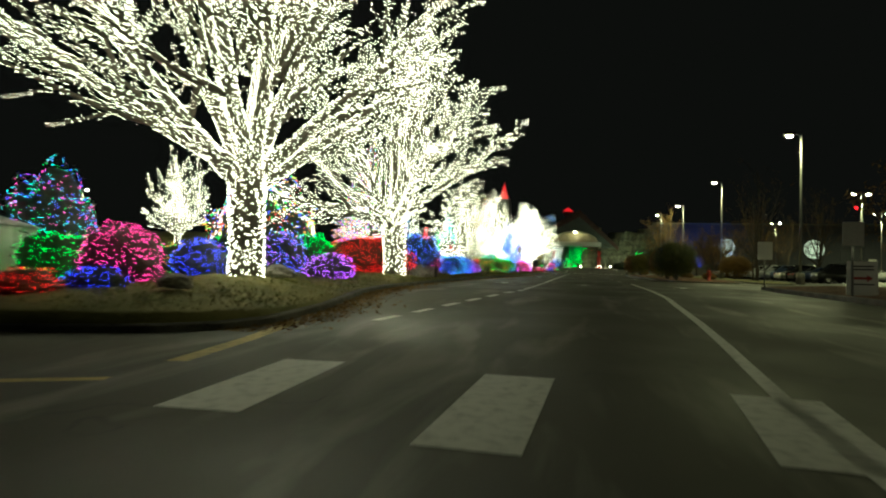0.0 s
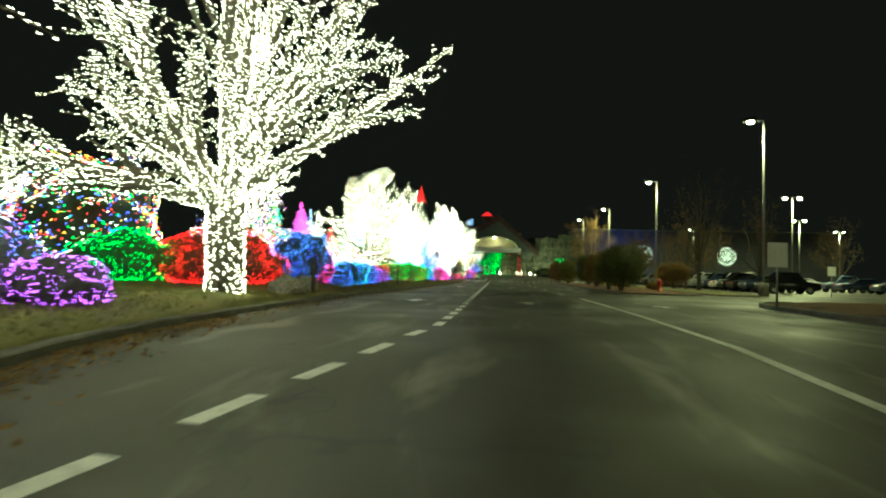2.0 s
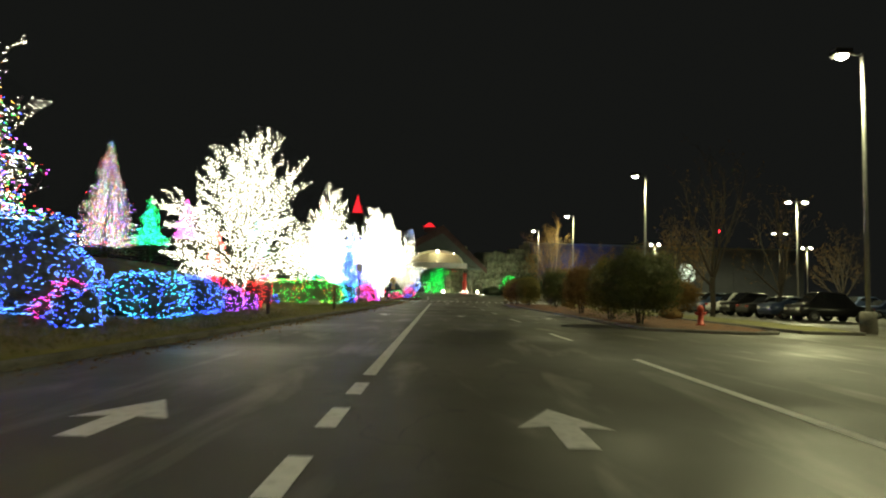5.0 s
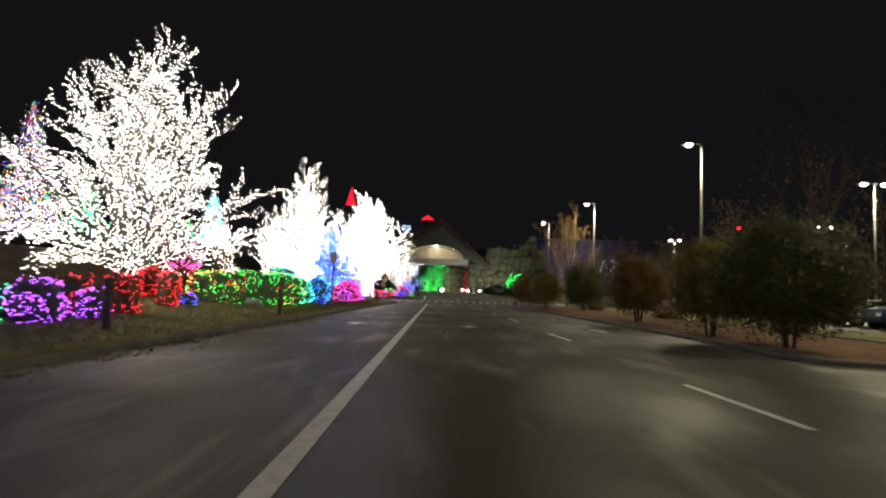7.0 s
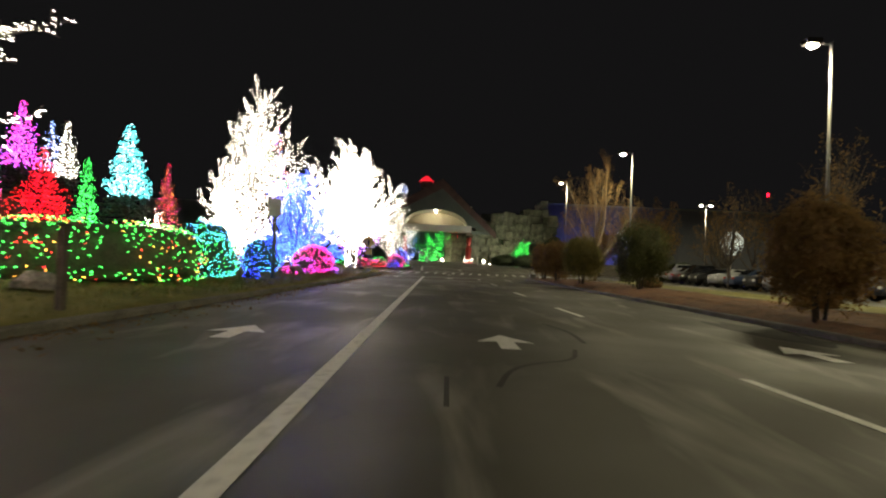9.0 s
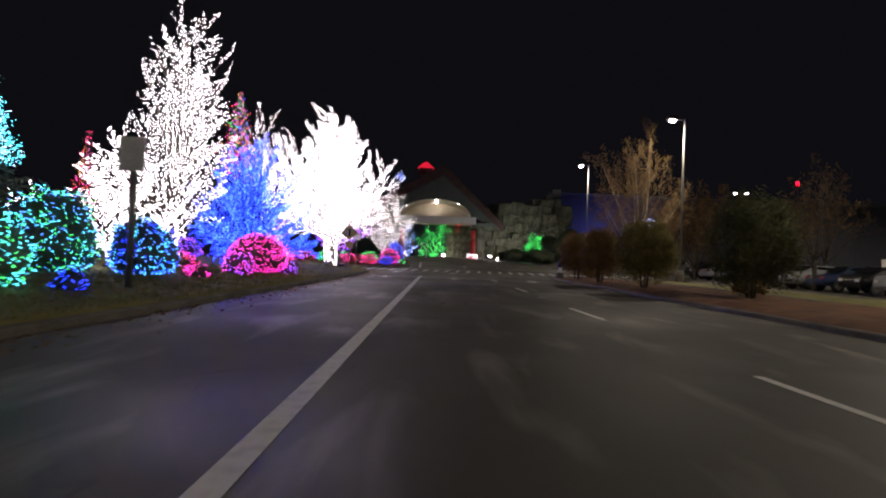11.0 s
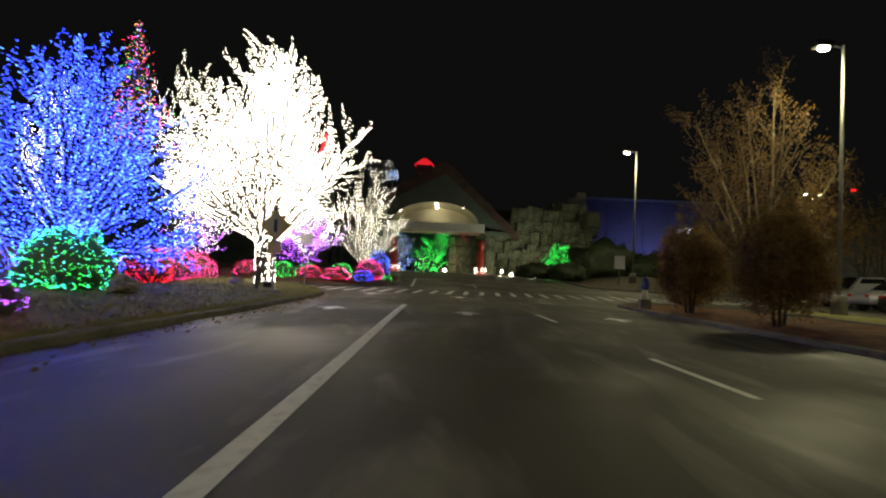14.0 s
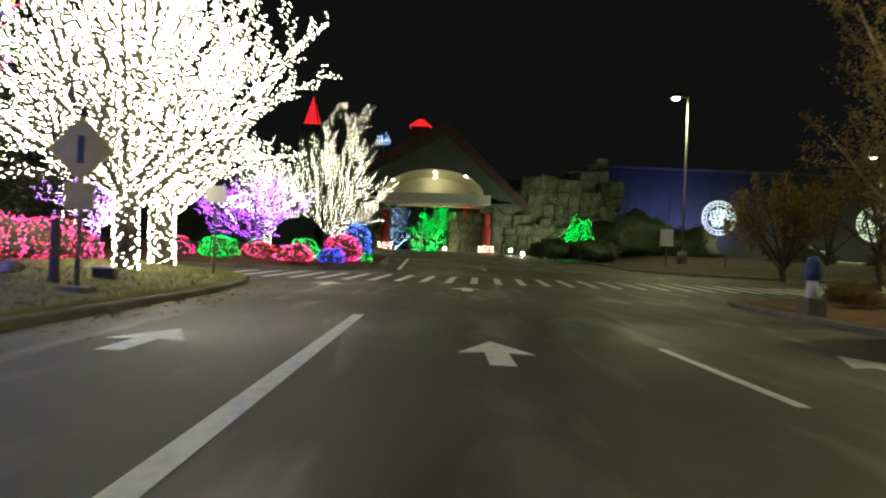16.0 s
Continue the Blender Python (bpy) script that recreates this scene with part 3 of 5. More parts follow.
# ---- shrubs ----
def blob_points(rng, n, w, d, h, square, rough, belly=0.3, even=False):
    """Points and normals on a rounded, uneven shrub: square 1 is a dome, higher is boxier. even: spread by area."""
    e = 1.0 / square

    def shape(u):
        q = np.sign(u) * np.abs(u) ** e
        return np.stack([q[:, 0] * w / 2, q[:, 1] * d / 2, (belly + q[:, 2] * np.where(q[:, 2] > 0, 1 - belly, belly)) * h], 1)

    m = 5 * n if even else n
    if even:
        k = np.arange(m) + 0.5
        cz, az = 1 - 2 * k / m, k * 2.39996
        u = np.stack([np.sqrt(1 - cz * cz) * np.cos(az), np.sqrt(1 - cz * cz) * np.sin(az), cz], 1)
        u += rng.normal(0, 0.4 / math.sqrt(m), (m, 3))
        u /= np.linalg.norm(u, axis=1)[:, None]
        t1 = np.cross(u, [0.31, 0.52, 0.79])
        t1 /= np.linalg.norm(t1, axis=1)[:, None] + 1e-9
        t2 = np.cross(u, t1)
        p0 = shape(u)
        area = np.linalg.norm(np.cross(shape(u + 0.02 * t1) - p0, shape(u + 0.02 * t2) - p0), axis=1)
        area = np.minimum(area, np.percentile(area, 97)) + 1e-9
        # walk along the summed area in equal steps
        steps = (np.arange(n) + rng.uniform(0.2, 0.8, n)) * area.sum() / n
        u = u[np.minimum(np.searchsorted(np.cumsum(area), steps), m - 1)]
    else:
        u = rng.normal(size=(n, 3))
        u /= np.linalg.norm(u, axis=1)[:, None]
    s = np.sign(u) * np.abs(u) ** e
    bump = 1 + rough * np.array([noise.noise(Vector((q[0] * 2.3 + w, q[1] * 2.3 + d, q[2] * 2.3 + h))) for q in u])
    s *= bump[:, None]
    z = belly + s[:, 2] * np.where(s[:, 2] > 0, 1 - belly, belly)
    P = np.stack([s[:, 0] * w / 2, s[:, 1] * d / 2, z * h], 1)
    return P, u


def shrub_body(ob, rng, w, d, h, square, rough, leaf, count, leaf_size, name="foliage"):
    bm = bmesh.new()
    bmesh.ops.create_icosphere(bm, subdivisions=3, radius=1)
    e = 1.0 / square
    for v in bm.verts:
        u = v.co.normalized()
        s = Vector([math.copysign(abs(c) ** e, c) for c in u])
        s *= (1 + rough * noise.noise(Vector((u.x * 2.3 + w, u.y * 2.3 + d, u.z * 2.3 + h)))) * 0.93
        v.co = Vector((s.x * w / 2, s.y * d / 2, max(0.0, 0.3 + s.z * (0.7 if s.z > 0 else 0.3)) * h))
    for f in bm.faces:
        f.smooth = True
    part("foliage_core", bm, leaf, ob)
    P, N = blob_points(rng, count, w, d, h, square, rough)
    P += N * rng.uniform(-0.06, 0.05, (count, 1)) * min(w, h)
    leaves(name, P, N, leaf_size, leaf, ob, rng)


def lit_bush(x, y, w, h, colours, size, gap, label, d=None, square=1.0, rough=0.36, seed=1, leaf=None, z=None, turn=0.0, weights=None, group="lit shrubs", name="lit_bush", leaf_count=None, stem=0.0):
    """A clipped shrub under a net of small lights."""
    d = d or w
    rng = np.random.default_rng(seed + int(abs(x) * 37 + y * 11))
    z = lawn_z(x, y) if z is None else z
    ob = root(name, x, y, z - 0.06, turn, label, "shrub", group)
    if stem:
        bm = bmesh.new()
        tube(bm, [Vector((0, 0, -stem)), Vector((0.02, 0, 0.3 * h))], [0.07, 0.05], 8)
        part("stem", bm, BARK, ob)
    area = 2.2 * (w * d / 2 + h * (w + d) / 2)
    shrub_body(ob, rng, w, d, h, square, rough, leaf or LEAFLIT, leaf_count or int(min(1800, 260 * area)), 0.05 if h < 1.4 else 0.07)
    n = int(0.72 * area / (gap * gap))
    P, N = blob_points(rng, n, w, d, h, square, rough, even=True)
    P = P + N * rng.uniform(-0.01, 0.03, (n, 1))
    P = P[P[:, 2] > 0.04]
    cols = [c for c, k in zip(colours, weights or [1] * len(colours)) for _ in range(k)]
    bulbs("light_net", P, 0.92 * size, cols, ob, "net of small lit bulbs")
    return ob


def lit_conifer(x, y, z, w, h, colours, size, gap, label, from_z=0.0, seed=3, leaf=None, tiers=None, name="lit_conifer"):
    """A fir: a trunk, tiers of drooping sprays, and strings of lights from from_z up."""
    rng = np.random.default_rng(seed + int(abs(x) * 13 + y * 7))
    ob = root(name, x, y, z - 0.1, 0, label, "tree", "lit conifers")
    bm = bmesh.new()
    tube(bm, [Vector((0, 0, 0)), Vector((0.03, 0, h * 0.5)), Vector((0, 0.02, h * 0.99))], [0.05 * h ** 0.7, 0.035 * h ** 0.7, 0.01], 7)
    part("trunk", bm, BARK, ob)
    tiers = tiers or int(h * 4)
    LP, LN, BP = [], [], []
    bm = bmesh.new()
    for t in range(tiers):
        f = (t + 0.5) / tiers
        zz = h * (0.06 + 0.92 * f)
        R = w / 2 * (1 - f) ** 0.85 * rng.uniform(0.7, 1.2) + 0.05
        arms = max(5, int(11 * (1 - f) + 4))
        a0 = rng.uniform(0, math.tau)
        for k in range(arms):
            a = a0 + k * math.tau / arms + rng.uniform(-0.15, 0.15)
            L = R * rng.uniform(0.75, 1.1)
            p0 = Vector((0, 0, zz))
            p1 = Vector((math.cos(a) * L * 0.6, math.sin(a) * L * 0.6, zz - 0.06 * L))
            p2 = Vector((math.cos(a) * L, math.sin(a) * L, zz - 0.05 * L))
            tube(bm, [p0, p1, p2], [0.02, 0.014, 0.006], 3, cap=False)
            m = max(4, int(L * 16))
            for q in rng.uniform(0.15, 1.0, m):
                c = p0.lerp(p2, q)
                LP.append((c.x + rng.normal() * 0.08, c.y + rng.normal() * 0.08, c.z - 0.06 * L * math.sin(q * 3) + rng.normal() * 0.05))
                LN.append((rng.normal() * 0.5, rng.normal() * 0.5, 1))
            if zz >= from_z:
                for q in np.arange(0.2, 1.03, 0.42 * gap / max(0.15, L)):
                    c = p0.lerp(p2, min(1, q + rng.uniform(-0.04, 0.04)))
                    BP.append((c.x + rng.normal() * 0.07, c.y + rng.normal() * 0.07, c.z + 0.03 + rng.normal() * 0.09))
    part("branch_work", bm, BARK, ob)["kind"] = "stuff"
    N = np.array(LN)
    leaves("needles", LP, N / np.linalg.norm(N, axis=1)[:, None], 0.10, leaf or LEAFDARK, ob, rng)
    bulbs("light_string", BP, size, colours, ob, "strings of small lit bulbs")
    return ob


def weeping_shrub(x, y, w, h, leaf, label, seed=1, stem=0.66, z=None):
    """An unlit rounded shrub on short stems, its sprays hanging."""
    rng = np.random.default_rng(seed)
    z = road_z(y) + 0.24 if z is None else z
    ob = root("shrub", x, y, z - 0.08, 0, label, "shrub", "shrubs in the mulch bed")
    for k in range(3):
        a = k * 2.1 + seed
        bm = bmesh.new()
        tube(bm, [Vector((0.1 * math.cos(a), 0.1 * math.sin(a), 0)), Vector((0.18 * math.cos(a), 0.18 * math.sin(a), stem)), Vector((0.3 * math.cos(a), 0.3 * math.sin(a), h * 0.6))], [0.04, 0.035, 0.02], 6)
        part("stem", bm, BARK, ob)
    body = new("crown")
    body.parent = ob
    body.location = (0, 0, stem)
    hh = h - stem
    n = int(5000 + 3200 * w)
    P, N = blob_points(rng, n, w, w, hh, 1.25, 0.30, 0.42)
    P[:, :2] *= 1 - rng.normal(0.10, 0.17, (n, 1)) * rng.choice([1.0, 0.5], (n, 1))
    P[:, 2] = hh / 2 + (P[:, 2] - hh / 2) * (1 - rng.normal(0.08, 0.14, n))
    bm = bmesh.new()
    bmesh.ops.create_icosphere(bm, subdivisions=3, radius=1)
    for v in bm.verts:
        u = v.co.normalized()
        k = 0.52 * (1 + 0.30 * noise.noise(Vector((u.x * 2.3 + w, u.y * 2.3 + w, u.z * 2.3 + hh))))
        v.co = Vector((u.x * w / 2 * k, u.y * w / 2 * k, (u.z * 0.5 * k + 0.5) * hh))
    for f in bm.faces:
        f.smooth = True
    core = part("foliage_core", bm, leaf, ob)
    core.location = (0, 0, stem)
    bpy.data.objects.remove(body)
    P[:, 2] += stem
    # hanging sprays
    m = n // 2
    Q = P[rng.integers(0, n, m)] + np.stack([rng.normal(0, 0.05, m), rng.normal(0, 0.05, m), -rng.uniform(0.02, 0.5, m)], 1)
    N2 = rng.normal(size=(m, 3))
    leaves("foliage", np.vstack([P, Q]), np.vstack([N, N2 / np.linalg.norm(N2, axis=1)[:, None]]), 0.05, leaf, ob, rng)
    return ob


# ---- the lit garden, from the driveway mouth on ----
W = ["white"]
lit_tree(-9.3, 9.2, lawn_z(-9.3, 9.2), 11, 9.8, 7.6, 2.6, 0.38, W, 0.021, 0.060, "large bare tree wrapped to the twigs in white lights", limbs=14, kids=(0, 9, 6, 4), lean=(12, 70), turn=0, lift=0.15)
lit_tree(-8.72, 18.5, lawn_z(-8.72, 18.5), 12, 9.8, 5.9, 2.2, 0.40, W, 0.021, 0.062, "large spreading bare tree wrapped in white lights", limbs=13, kids=(0, 9, 6, 4), lean=(10, 82), turn=0, lift=0.08, deep=0.6)
lit_tree(-32.0, 37.5, lawn_z(-32.0, 37.5), 13, 7.0, 2.8, 0.8, 0.18, W, 0.036, 0.12, "bare tree thick with white lights on the rising lawn", limbs=12, kids=(0, 8, 4, 3), lean=(8, 66), lift=0.25)
lit_tree(-15.9, 35.6, lawn_z(-15.9, 35.6), 28, 8.8, 2.6, 1.0, 0.12, W, 0.020, 0.17, "bare tree sprayed with white lights before a fir", limbs=8, kids=(0, 7, 4, 3), lean=(8, 60))
lit_tree(-11.85, 48.2, lawn_z(-11.85, 48.2), 14, 7.9, 3.95, 1.5, 0.22, W, 0.0225, 0.088, "bare spreading tree wrapped in white lights", limbs=22, kids=(0, 9, 5, 3), lean=(6, 84), lift=0.06)
lit_tree(-13.4, 75.9, 0.66, 15, 9.5, 2.9, 1.4, 0.24, W, 0.031, 0.105, "tall narrow bare tree wrapped in white lights", limbs=14, kids=(0, 9, 4, 4), lean=(4, 62), lift=0.34)
lit_tree(-12.2, 69.5, 0.62, 16, 3.6, 2.2, 0.4, 0.12, W, 0.030, 0.085, "low bare tree dense with white lights", limbs=10, kids=(0, 7, 5, 3), lean=(15, 82), lift=0.1)
lit_tree(-17.3, 101.0, 0.6, 17, 11.5, 2.6, 2.0, 0.2, W, 0.034, 0.13, "tall slim tree with white lights behind the blue one", limbs=9, kids=(0, 7, 4, 3), lean=(6, 40), lift=0.3)
lit_tree(-21.0, 95.0, lawn_z(-21, 95), 29, 8.6, 2.2, 1.6, 0.16, W, 0.034, 0.13, "slim tree with white lights behind the tall one", limbs=8, kids=(0, 7, 4, 3), lean=(6, 44), lift=0.3)
lit_tree(-12.3, 82.5, 0.42, 18, 6.1, 3.6, 1.0, 0.20, ["blue", "blue", "blue", "blue", "blue", "sky"], 0.038, 0.076, "round-headed bare tree wrapped in blue lights", limbs=22, kids=(0, 9, 6, 4), lean=(8, 92), lift=0.10)
lit_tree(-9.5, 90.3, lawn_z(-9.5, 90.3), 19, 8.6, 4.0, 1.9, 0.24, W, 0.034, 0.085, "leaning bare tree thick with white lights", limbs=12, kids=(0, 9, 5, 4), lean=(6, 78), lift=0.2)
lit_tree(-10.3, 93.8, lawn_z(-10.3, 93.8), 20, 10.4, 5.7, 2.0, 0.32, W, 0.037, 0.082, "tall bare tree thick with white lights", limbs=14, kids=(0, 10, 5, 4), lean=(5, 80), lift=0.2)
lit_tree(-7.9, 108.2, road_z(108) + 0.4, 21, 7.4, 3.5, 1.0, 0.13, W, 0.024, 0.095, "young bare tree with white lights on rising limbs", limbs=13, kids=(0, 6, 3, 3), lean=(8, 64), lift=0.36)
lit_tree(-12.8, 113.0, road_z(113) + 0.4, 22, 6.8, 3.0, 1.2, 0.16, W, 0.026, 0.09, "bare tree with white lights by the entrance bed", limbs=10, kids=(0, 7, 4, 3), lean=(10, 62), lift=0.3)
lit_tree(-11.5, 106.2, road_z(106) + 0.4, 23, 4.0, 3.7, 0.9, 0.13, ["purple"], 0.024, 0.085, "low spreading tree wrapped in purple lights", limbs=11, kids=(0, 8, 5, 3), lean=(20, 80))
lit_tree(-16.5, 101.5, 0.7, 24, 4.2, 2.4, 0.9, 0.13, ["purple", "purple", "white"], 0.028, 0.085, "low bare tree with purple and white lights", limbs=9, kids=(0, 7, 4, 3), lean=(20, 75))
lit_tree(-17.8, 74.2, lawn_z(-17.8, 74.2) - 0.1, 25, 2.6, 1.1, 0.4, 0.09, W, 0.028, 0.09, "small forked tree with white lights", limbs=6, kids=(0, 5, 4, 3), lean=(10, 55))
lit_tree(-3.9, 150.0, 1.25, 26, 7.0, 2.5, 0.5, 0.14, ["green"], 0.036, 0.17, "bare tree in green lights beyond the canopy", limbs=14, kids=(0, 8, 4, 3), lean=(15, 100), lift=0.05, droop=0.5)
lit_tree(-7.9, 151.5, 1.25, 27, 6.6, 2.0, 0.5, 0.12, ["sky", "cool"], 0.034, 0.2, "slim tree in pale blue lights beyond the canopy", limbs=10, kids=(0, 6, 4, 3), lean=(10, 90), droop=0.4)

B = lit_bush
B(-10.6, 4.9, 0.7, 0.42, ["red"], 0.016, 0.07, "low shrub under red net lights", d=1.1)
B(-10.3, 6.0, 1.05, 0.36, ["blue"], 0.016, 0.07, "low shrub under blue net lights", d=0.9)
B(-14.6, 9.4, 1.4, 1.05, ["green"], 0.022, 0.085, "clipped shrub under green net lights", square=1.8)
B(-11.1, 7.5, 1.5, 1.2, ["magenta"], 0.018, 0.075, "round shrub under magenta net lights")
B(-12.9, 11.4, 1.1, 0.8, ["green", "green", "amber", "red"], 0.02, 0.085, "small shrub in green and amber lights")
B(-10.9, 9.9, 1.3, 0.9, ["blue"], 0.018, 0.07, "shrub under blue net lights")
B(-11.7, 12.2, 0.6, 0.55, ["green"], 0.018, 0.075, "small shrub under green lights")
B(-11.9, 15.8, 1.5, 1.35, ["purple", "sky", "blue"], 0.022, 0.08, "shrub in purple and blue lights", square=1.2)
B(-9.55, 14.5, 1.5, 0.75, ["purple"], 0.02, 0.075, "low round shrub under purple lights")
B(-15.4, 25.2, 3.3, 1.7, ["green"], 0.026, 0.09, "broad shrub under green net lights", d=2.2)
B(-12.5, 26.3, 4.6, 1.85, ["red"], 0.022, 0.075, "large rounded shrub under dense red lights", d=3.4, square=1.05, rough=0.2)
B(-18.6, 13.2, 2.3, 2.9, ["blue", "teal", "sky", "magenta", "green"], 0.03, 0.12, "tall rounded shrub in mixed cool lights", square=1.3, rough=0.4, z=0.5)
B(-12.0, 33.6, 2.9, 2.25, ["blue", "sky", "sky"], 0.024, 0.08, "drooping shrub under blue and pale blue lights", d=2.0, square=1.2, rough=0.5)
B(-10.7, 33.3, 1.1, 0.8, ["magenta"], 0.022, 0.08, "small shrub under magenta lights")
B(-9.6, 32.0, 0.9, 0.72, ["sky", "blue"], 0.022, 0.08, "small shrub under pale blue lights")
B(-10.3, 36.2, 2.0, 1.15, ["sky", "teal", "blue"], 0.024, 0.085, "broad shrub under sky-blue lights", square=1.4)
B(-10.3, 39.0, 1.7, 1.15, ["blue", "blue", "sky"], 0.022, 0.075, "shrub under dense blue lights", square=1.2)
B(-10.7, 41.2, 0.7, 0.7, ["teal", "green"], 0.022, 0.08, "shrub in teal lights")
B(-10.0, 41.4, 0.95, 0.8, ["purple"], 0.022, 0.08, "round shrub under purple lights")
B(-10.5, 43.4, 0.55, 0.85, ["red"], 0.022, 0.075, "upright clipped shrub under red lights", square=2.2)
B(-10.3, 45.0, 0.65, 0.95, ["red"], 0.022, 0.075, "upright clipped shrub under red lights", square=2.2)
B(-9.8, 42.9, 0.7, 0.62, ["purple"], 0.022, 0.08, "small round shrub under purple lights")
B(-10.9, 48.8, 0.6, 1.05, ["red"], 0.024, 0.075, "upright clipped shrub under red lights", square=2.0, rough=0.15)
B(-11.0, 50.3, 0.7, 0.4, ["blue"], 0.022, 0.08, "tiny low shrub under blue lights")
B(-13.0, 55.0, 1.25, 1.15, ["magenta"], 0.026, 0.08, "round clipped shrub on a stem under magenta lights", z=lawn_z(-13.0, 55.0) + 1.25, stem=1.4)
B(-15.2, 58.6, 2.6, 2.3, ["red"], 0.028, 0.10, "tall shrub under red lights")
B(-12.4, 46.8, 0.9, 0.5, ["green"], 0.022, 0.09, "low shrub under green lights")
B(-10.55, 55.6, 1.7, 1.35, ["green", "green", "green", "green", "green", "green", "green", "red", "amber"], 0.034, 0.118, "long clipped hedge in green lights dotted red", d=5.6, square=2.2, rough=0.1, turn=-30)
B(-9.75, 61.0, 1.4, 1.35, ["teal", "teal", "green"], 0.026, 0.085, "round shrub in teal lights")
B(-15.4, 64.0, 2.8, 1.3, ["red"], 0.03, 0.11, "wide low shrub under red lights")
B(-8.8, 61.9, 0.5, 0.35, ["blue"], 0.024, 0.08, "tiny shrub under blue lights")
B(-9.9, 66.6, 1.5, 1.35, ["sky", "blue", "teal"], 0.024, 0.08, "shrub under pale blue lights")
B(-12.0, 66.4, 2.0, 2.0, ["teal", "green", "sky"], 0.028, 0.095, "tall shrub in teal and green lights")
B(-9.0, 67.6, 0.7, 0.3, ["magenta"], 0.022, 0.08, "tiny low shrub under magenta lights")
B(-11.2, 71.2, 1.5, 0.5, ["magenta", "red"], 0.024, 0.08, "low mat of magenta lights")
B(-9.05, 71.0, 0.95, 0.7, ["purple", "magenta"], 0.024, 0.08, "round shrub under purple-pink lights")
B(-9.2, 73.6, 2.1, 1.4, ["magenta"], 0.024, 0.08, "large dome shrub under magenta lights", rough=0.1)
B(-8.5, 74.9, 0.75, 0.42, ["purple"], 0.024, 0.08, "small shrub under purple lights")
B(-11.9, 73.4, 0.8, 0.35, ["green"], 0.024, 0.08, "low shrub under green lights")
B(-15.4, 79.6, 1.2, 1.1, ["red"], 0.026, 0.08, "shrub under dense red lights")
B(-17.0, 86.0, 1.8, 1.0, ["blue", "purple"], 0.028, 0.09, "low shrub in blue lights")
B(-10.9, 80.4, 2.0, 1.35, ["green", "green", "teal"], 0.026, 0.085, "broad shrub under green lights")
B(-11.7, 85.6, 1.5, 1.1, ["red"], 0.024, 0.068, "shrub under bright red lights")
for i in range(7):
    B(-12.2 - 0.35 * i, 87.6 + 1.45 * i, 1.7 + 0.15 * (i % 2), 1.0 + 0.1 * (i % 3), ["red", "magenta", "magenta"], 0.024, 0.095, "rounded shrub in a row under pink-red lights", seed=40 + i)
RB = road_z(103) + 0.3
B(-12.1, 103.2, 1.6, 0.95, ["green"], 0.03, 0.09, "round shrub under green lights", z=RB)
B(-11.0, 105.0, 0.95, 0.8, ["green"], 0.03, 0.09, "small round shrub under green lights", z=RB + 0.1)
B(-10.5, 103.6, 1.5, 0.75, ["magenta", "red"], 0.03, 0.10, "low shrub under pink-red lights", z=RB)
B(-8.7, 102.7, 1.5, 0.7, ["magenta", "red"], 0.03, 0.10, "low shrub under pink-red lights", z=RB)
B(-8.7, 104.3, 1.3, 0.9, ["green"], 0.03, 0.09, "round shrub under green lights", z=RB + 0.1)
B(-7.1, 102.4, 1.05, 0.6, ["blue"], 0.03, 0.09, "low shrub under blue lights", z=RB)
B(-7.0, 104.9, 1.6, 1.25, ["magenta", "red"], 0.03, 0.095, "round shrub under pink-red lights", z=RB + 0.05)
B(-6.7, 107.2, 1.5, 1.8, ["blue", "sky"], 0.034, 0.10, "upright shrub under blue lights", z=RB + 0.1)
B(-6.0, 105.6, 0.6, 0.45, ["green"], 0.03, 0.09, "tiny shrub under green lights", z=RB)
B(-14.0, 103.0, 1.6, 0.9, ["red", "magenta"], 0.03, 0.10, "low shrub under red lights", z=RB)
B(9.95, 131.0, 3.3, 2.9, ["green"], 0.05, 0.15, "large clipped shrub under green lights on a mound", d=2.4, square=0.8, rough=0.45, z=road_z(131) + 0.75)

C = lit_conifer
MIX = ["white", "red", "blue", "green", "amber", "purple"]
C(-16.3, 37.0, lawn_z(-16.3, 37), 5.8, 9.0, [*MIX], 0.036, 0.13, "big fir with mixed coloured lights")
C(-31.3, 72.1, lawn_z(-31.3, 72.1), 5.4, 10.4, ["red", "amber", "purple", "blue", "white", "green"], 0.034, 0.21, "tall fir on the bank with mixed coloured lights", from_z=1.2)
B(-21.2, 31.0, 6.0, 5.2, ["amber", "red", "blue", "green", "white"], 0.058, 0.165, "tall rounded evergreen with mixed coloured lights", square=1.1, rough=0.5, leaf=LEAFDARK)
C(-20.6, 69.2, lawn_z(-20.6, 69), 3.0, 4.3, ["red"], 0.038, 0.12, "fir under dense red lights")
C(-19.4, 70.6, lawn_z(-19.4, 70.6), 1.6, 4.3, ["green"], 0.038, 0.12, "slim fir under green lights")
C(-29.3, 75.7, lawn_z(-29.3, 75.7), 3.9, 6.0, ["green", "green", "teal"], 0.042, 0.15, "fir on the bank under green lights", from_z=1.8)
C(-25.9, 75.4, lawn_z(-25.9, 75.4), 3.4, 6.6, ["magenta", "purple"], 0.042, 0.13, "slim fir on the bank under magenta lights", from_z=3.0)
C(-25.3, 77.0, lawn_z(-25.3, 77), 2.8, 5.9, ["cool", "sky"], 0.040, 0.2, "slim fir on the bank under pale blue lights", from_z=3.0)
C(-24.1, 76.5, lawn_z(-24.1, 76.5), 2.8, 6.3, ["white"], 0.034, 0.16, "slim fir on the bank under white lights", from_z=3.0)
